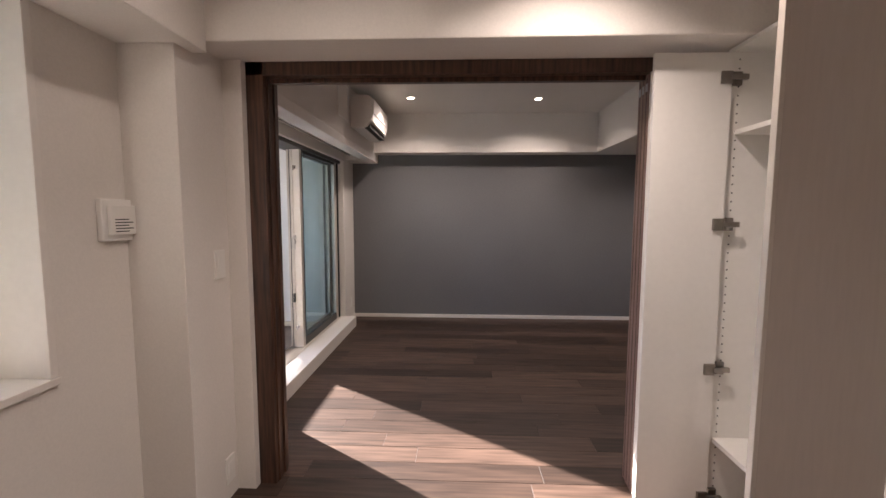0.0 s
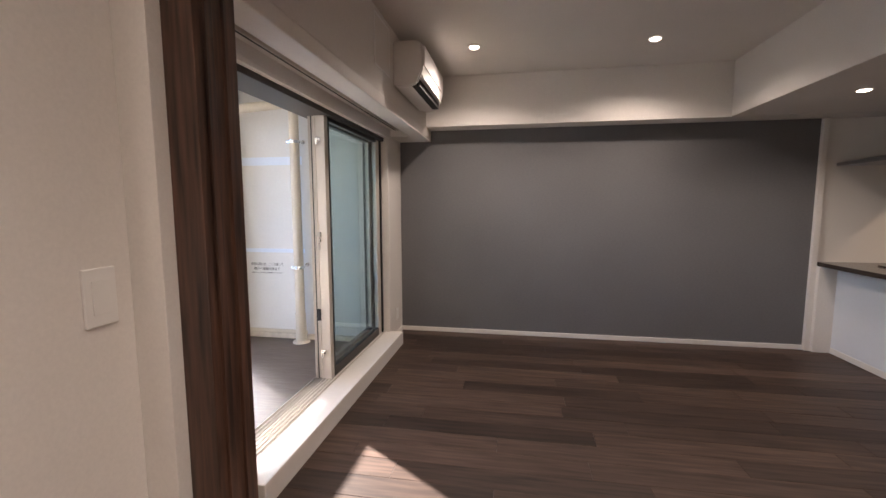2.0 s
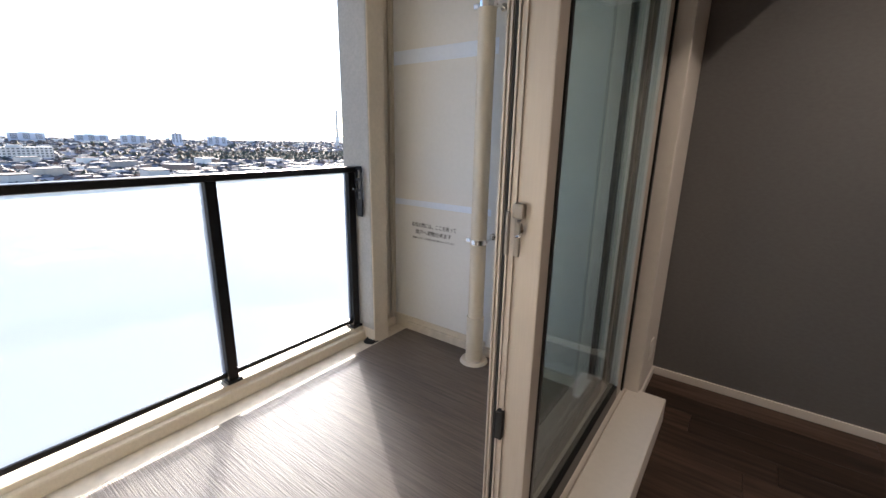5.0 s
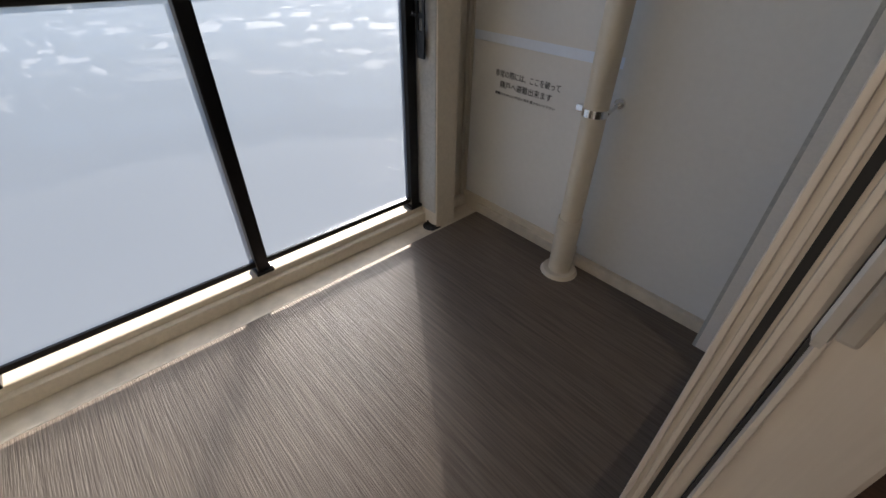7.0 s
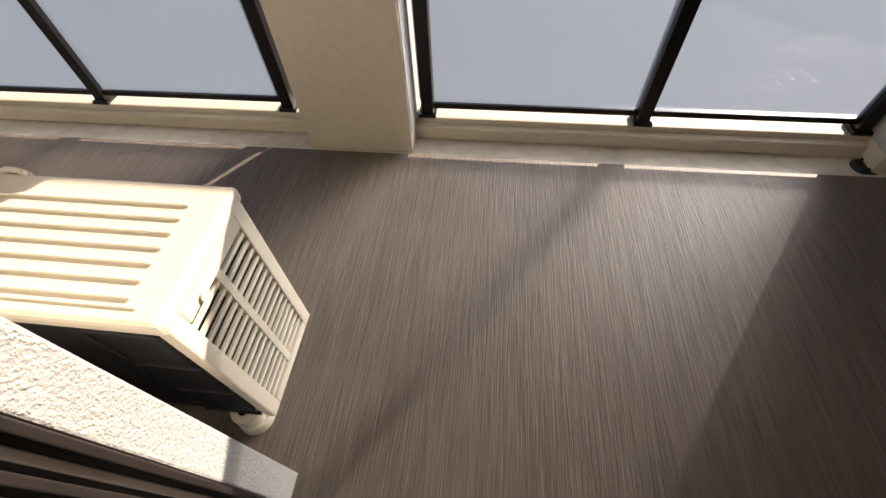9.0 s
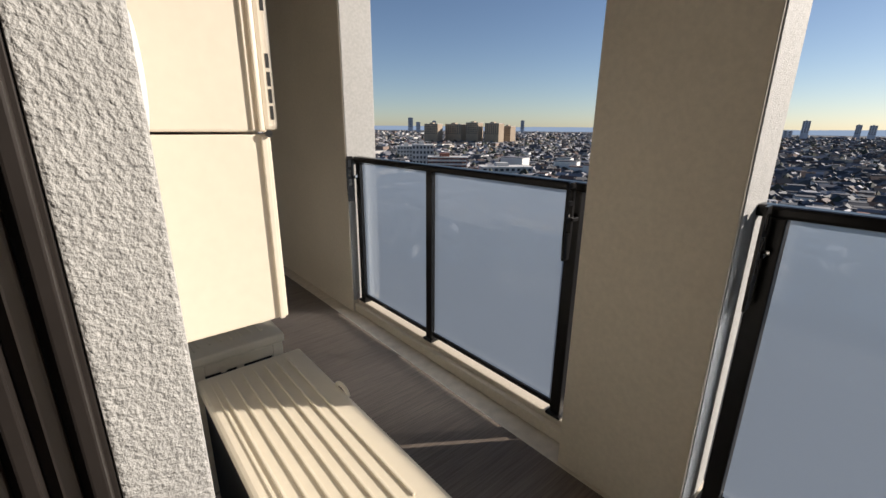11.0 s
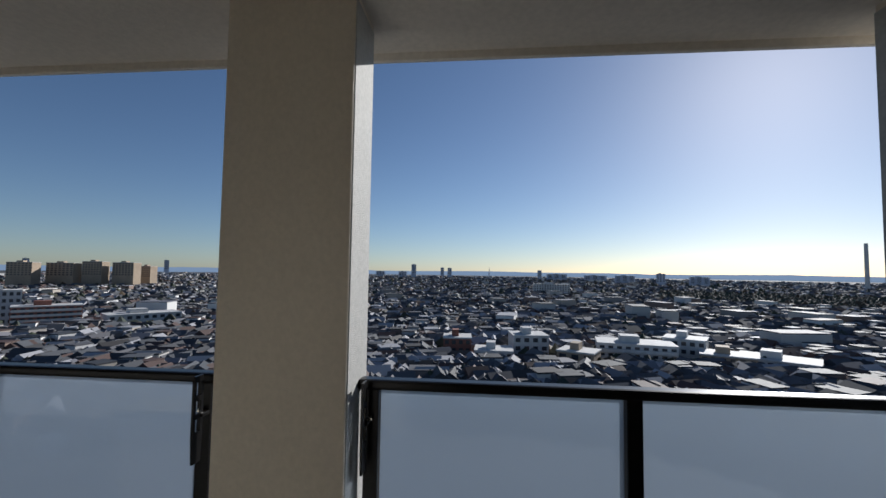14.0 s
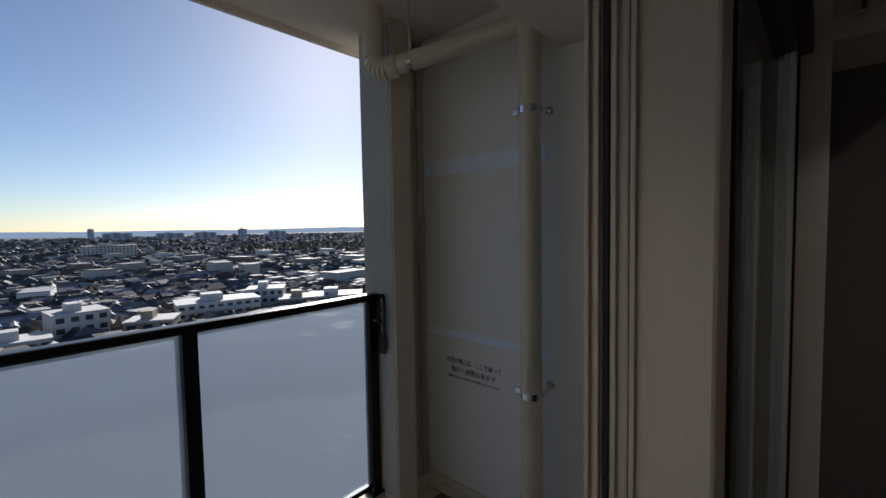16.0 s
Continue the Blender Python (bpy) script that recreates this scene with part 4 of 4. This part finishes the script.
building("apartment_building", 93.4, 157, 10, 10, -22.5, 4, 4, M_brickwall, "small red-brown brick apartment building")
building("apartment_building", 88.5, 150, 13, 11, -25.5, 3, 5, M_concrete, "low pale apartment block with dark windows")
building("apartment_building", 84, 165, 13, 12, -22.0, 4, 4, M_concrete, "white apartment building with roof structure", 12)
building("apartment_building", 77.5, 150, 12, 10, -24.5, 3, 3, M_tan, "sand-coloured low apartment house", -15)
building("apartment_building", 71, 170, 26, 14, -23.5, 4, 9, M_concrete, "long white apartment block with balconies", 8, True)
building("apartment_building", 65.5, 185, 14, 12, -22.5, 4, 5, M_concrete, "white apartment house with flat roof", -6)
building("apartment_building", 61.5, 175, 16, 12, -25.5, 3, 6, M_tan, "beige apartment house with flat roof", 4)
building("apartment_building", 57, 180, 22, 14, -26.0, 3, 8, M_concrete, "wide pale apartment house", -4)
building("apartment_building", 81, 650, 52, 14, -15, 7, 14, M_concrete, "long grey slab apartment block", 6)
building("apartment_building", 138.7, 300, 27, 14, -19, 6, 9, M_brickwall, "red brick apartment block with white floors", 0, True)
building("apartment_building", 142, 330, 16, 14, -12, 6, 6, M_concrete, "pale rose apartment tower")
building("apartment_building", 144, 420, 20, 14, -17, 5, 7, M_concrete, "white office block with window rows")
building("apartment_building", 131, 290, 34, 16, -24, 3, 9, M_concrete, "long white hall with flat roof", 14)
for yw, ds, w, tp in ((140.6, 900, 36, 7), (137.7, 900, 42, 7), (135.2, 880, 32, 10), (132.6, 860, 36, 9), (130.7, 900, 22, 4)):
    building("apartment_building", yw, ds, w, 16, tp, 12, 7, M_tan, "tall tan apartment tower far off", -40)
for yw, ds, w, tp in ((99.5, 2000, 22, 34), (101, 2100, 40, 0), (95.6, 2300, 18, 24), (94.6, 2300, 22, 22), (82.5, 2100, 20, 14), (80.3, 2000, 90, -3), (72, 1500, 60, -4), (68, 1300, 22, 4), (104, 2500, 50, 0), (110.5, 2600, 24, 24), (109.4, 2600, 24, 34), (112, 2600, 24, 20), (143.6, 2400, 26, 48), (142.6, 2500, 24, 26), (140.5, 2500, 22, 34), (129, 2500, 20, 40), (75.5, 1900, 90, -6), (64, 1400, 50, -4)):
    building("tower_block", yw, ds, w, 20, tp, 10, 3, M_skyline, "tower block on the skyline, distance haze in its pale grey colour")
ch = thing("chimney", (*at(50.1, 1500), GZ), "tall pale incinerator chimney on the horizon", "chimney")
x, y = at(50.1, 1500)
pcyl("shaft", (x, y, GZ), (x, y, 88), 5.0, M_concrete, ch, r1=4.0, seg=12)
x, y = at(89.2, 2200)
tw = thing("radio_mast", (x, y, GZ), "thin radio mast on the horizon, haze-tinted grey", "mast")
pcyl("mast", (x, y, GZ), (x, y, 28), 4.0, M_skyline, tw, r1=0.8, seg=8)
x, y = at(100.4, 300)
tn = thing("tent_roof", (x, y, GZ), "white pointed tent roof hall", "building")
bm = bmesh.new()
for k in range(14):
    rr = 11 * (1 - k / 14) ** 1.6 + 0.3
    r2 = 11 * (1 - (k + 1) / 14) ** 1.6 + 0.3
    cyl(bm, (x, y, -36 + 4.5 * k / 14 + 3), (x, y, -36 + 4.5 * (k + 1) / 14 + 3), rr, r2, 16, False)
part("canopy", bm, M_plastic, tn, "", True)
pcyl("base", (x, y, GZ), (x, y, -32.9), 10.5, M_concrete, tn, seg=16)


# painted parking bays on the ground below
pk = thing("parking_bays", (*at(55, 80), GZ), "white painted parking bay lines on asphalt", "road marking")
for k in range(5):
    for dr in (0, 11):
        bm = bmesh.new()
        box(bm, -2.3, 2.3, -0.05, 0.05, 0.0, 0.02)
        bmesh.ops.transform(bm, matrix=Matrix.Translation((*at(55, 74 + dr), GZ)) @ pose(0, 0, 0.002, 0, 0, 20) @ Matrix.Translation((0, (k - 3) * 2.6, 0)), verts=bm.verts)
        part("bay_line", bm, M_gutter, pk)


# houses: gable-roofed and flat, all joined
rng = random.Random(7)
wv, wf_, rv, rf = [], [], [], []


def prism(v, f, pts, faces):
    o = len(v)
    v.extend(pts)
    f.extend([tuple(o + i for i in q) for q in faces])


taken = [(93.4, 157, 9), (88.5, 150, 10), (84, 165, 10), (77.5, 150, 9), (71, 170, 16), (65.5, 185, 11), (61.5, 175, 11), (57, 180, 13), (138.7, 300, 16), (142, 330, 11), (100.4, 300, 12), (131, 290, 18)]
taken = [(*at(a, b), c) for a, b, c in taken]
for i in range(21000):
    u = rng.random()
    dist = 112 * math.exp(u * 3.2)
    yaw = rng.uniform(44, 168)
    if 48 < yaw < 68 and 560 < dist < 800:
        continue
    x, y = at(yaw, dist)
    if any((x - a) ** 2 + (y - b) ** 2 < (c + 4) ** 2 for a, b, c in taken):
        continue
    k = 1 + max(0, dist - 500) / 2000
    w, d = rng.uniform(5.0, 8.5) * k, rng.uniform(4.5, 7) * k
    if i % 70 == 0 and dist > 230:
        w, d = rng.uniform(11, 22), rng.uniform(8, 12)
    flat = rng.random() < 0.18 or w > 12 * k
    h = rng.uniform(5, 7.5) if not flat else rng.uniform(5, 9) + (rng.uniform(0, 7) if w > 12 else 0)
    a = radians(rng.choice((12, 102, 20, 110, -5)) + rng.gauss(0, 5))
    c, s = math.cos(a), math.sin(a)

    def P(px, py, pz):
        return (x + px * c - py * s, y + px * s + py * c, GZ + pz)

    X, Y = w / 2, d / 2
    prism(wv, wf_, [P(-X, -Y, 0), P(X, -Y, 0), P(X, Y, 0), P(-X, Y, 0), P(-X, -Y, h), P(X, -Y, h), P(X, Y, h), P(-X, Y, h)], [(0, 1, 5, 4), (1, 2, 6, 5), (2, 3, 7, 6), (3, 0, 4, 7), (4, 5, 6, 7)])
    if flat:
        prism(rv, rf, [P(-X, -Y, h + 0.05), P(X, -Y, h + 0.05), P(X, Y, h + 0.05), P(-X, Y, h + 0.05), P(-X, -Y, h + 0.5), P(X, -Y, h + 0.5), P(X, Y, h + 0.5), P(-X, Y, h + 0.5)], [(0, 1, 5, 4), (1, 2, 6, 5), (2, 3, 7, 6), (3, 0, 4, 7), (4, 5, 6, 7)])
    else:
        r = h + d * 0.36
        X, Y = X + 0.5, Y + 0.5
        prism(rv, rf, [P(-X, -Y, h - 0.2), P(X, -Y, h - 0.2), P(X, Y, h - 0.2), P(-X, Y, h - 0.2), P(-X, 0, r), P(X, 0, r)], [(0, 1, 5, 4), (2, 3, 4, 5), (0, 4, 3), (1, 2, 5)])
for nm, v, f, m in (("town_houses", wv, wf_, M_house), ("town_roofs", rv, rf, M_roof)):
    me = bpy.data.meshes.new(nm)
    me.from_pydata(v, [], f)
    me.materials.append(m)
    tagged(new(nm, me), "dense small houses of the town" if nm == "town_houses" else "mixed grey and white roofs of the town", "houses", kind="stuff")
# trees between the houses and the dark wood
tv, tf = [], []
ico = bmesh.new()
bmesh.ops.create_icosphere(ico, subdivisions=1, radius=1)
iv, jf = [v.co.copy() for v in ico.verts], [tuple(v.index for v in f.verts) for f in ico.faces]
ico.free()
for i in range(5000):
    if i < 2900:
        dist, yaw = 112 * math.exp(rng.random() * 2.6), rng.uniform(44, 168)
    else:
        dist, yaw = rng.uniform(570, 800), rng.uniform(47, 68)
    x, y = at(yaw, dist)
    size = rng.uniform(1.6, 3.4) * (1 + dist / 900)
    pts = [(x + p.x * size * rng.uniform(0.6, 1.25), y + p.y * size * rng.uniform(0.6, 1.25), GZ + 4.5 + p.z * size * rng.uniform(0.7, 1.5)) for p in iv]
    prism(tv, tf, pts, jf)
me = bpy.data.meshes.new("town_trees")
me.from_pydata(tv, [], tf)
me.materials.append(M_leaf)
tagged(new("town_trees", me), "dark winter trees and wood in the town", "trees", kind="stuff")

# ---- floor planks ----
pw, pl = 0.148, 1.22
bm = bmesh.new()
box(bm, -pl / 2 + 0.0006, pl / 2 - 0.0006, -pw / 2 + 0.0005, pw / 2 - 0.0005, -0.012, 0, 0.0012, 1)
plank = bpy.data.meshes.new("plank")
bm.to_mesh(plank)
bm.free()
plank.materials.append(M_plank)
ground_floor = bpy.data.objects["floor"]
prng = random.Random(3)
y = YF - 0.012 - pw / 2
while y > -0.6:
    x = XW + 0.01 - prng.uniform(0.1, 1.0)
    x1 = 3.0 if y > 2.2 else 1.6
    while x < x1:
        o = new("plank", plank)
        o.parent = ground_floor
        a, b = max(x, XW + 0.002), min(x + pl, x1 + 0.3)
        o.location = ((a + b) / 2, y, ZF + prng.uniform(-0.0003, 0.0003))
        o.scale = ((b - a) / pl, 1, 1)
        x += pl
    y -= pw
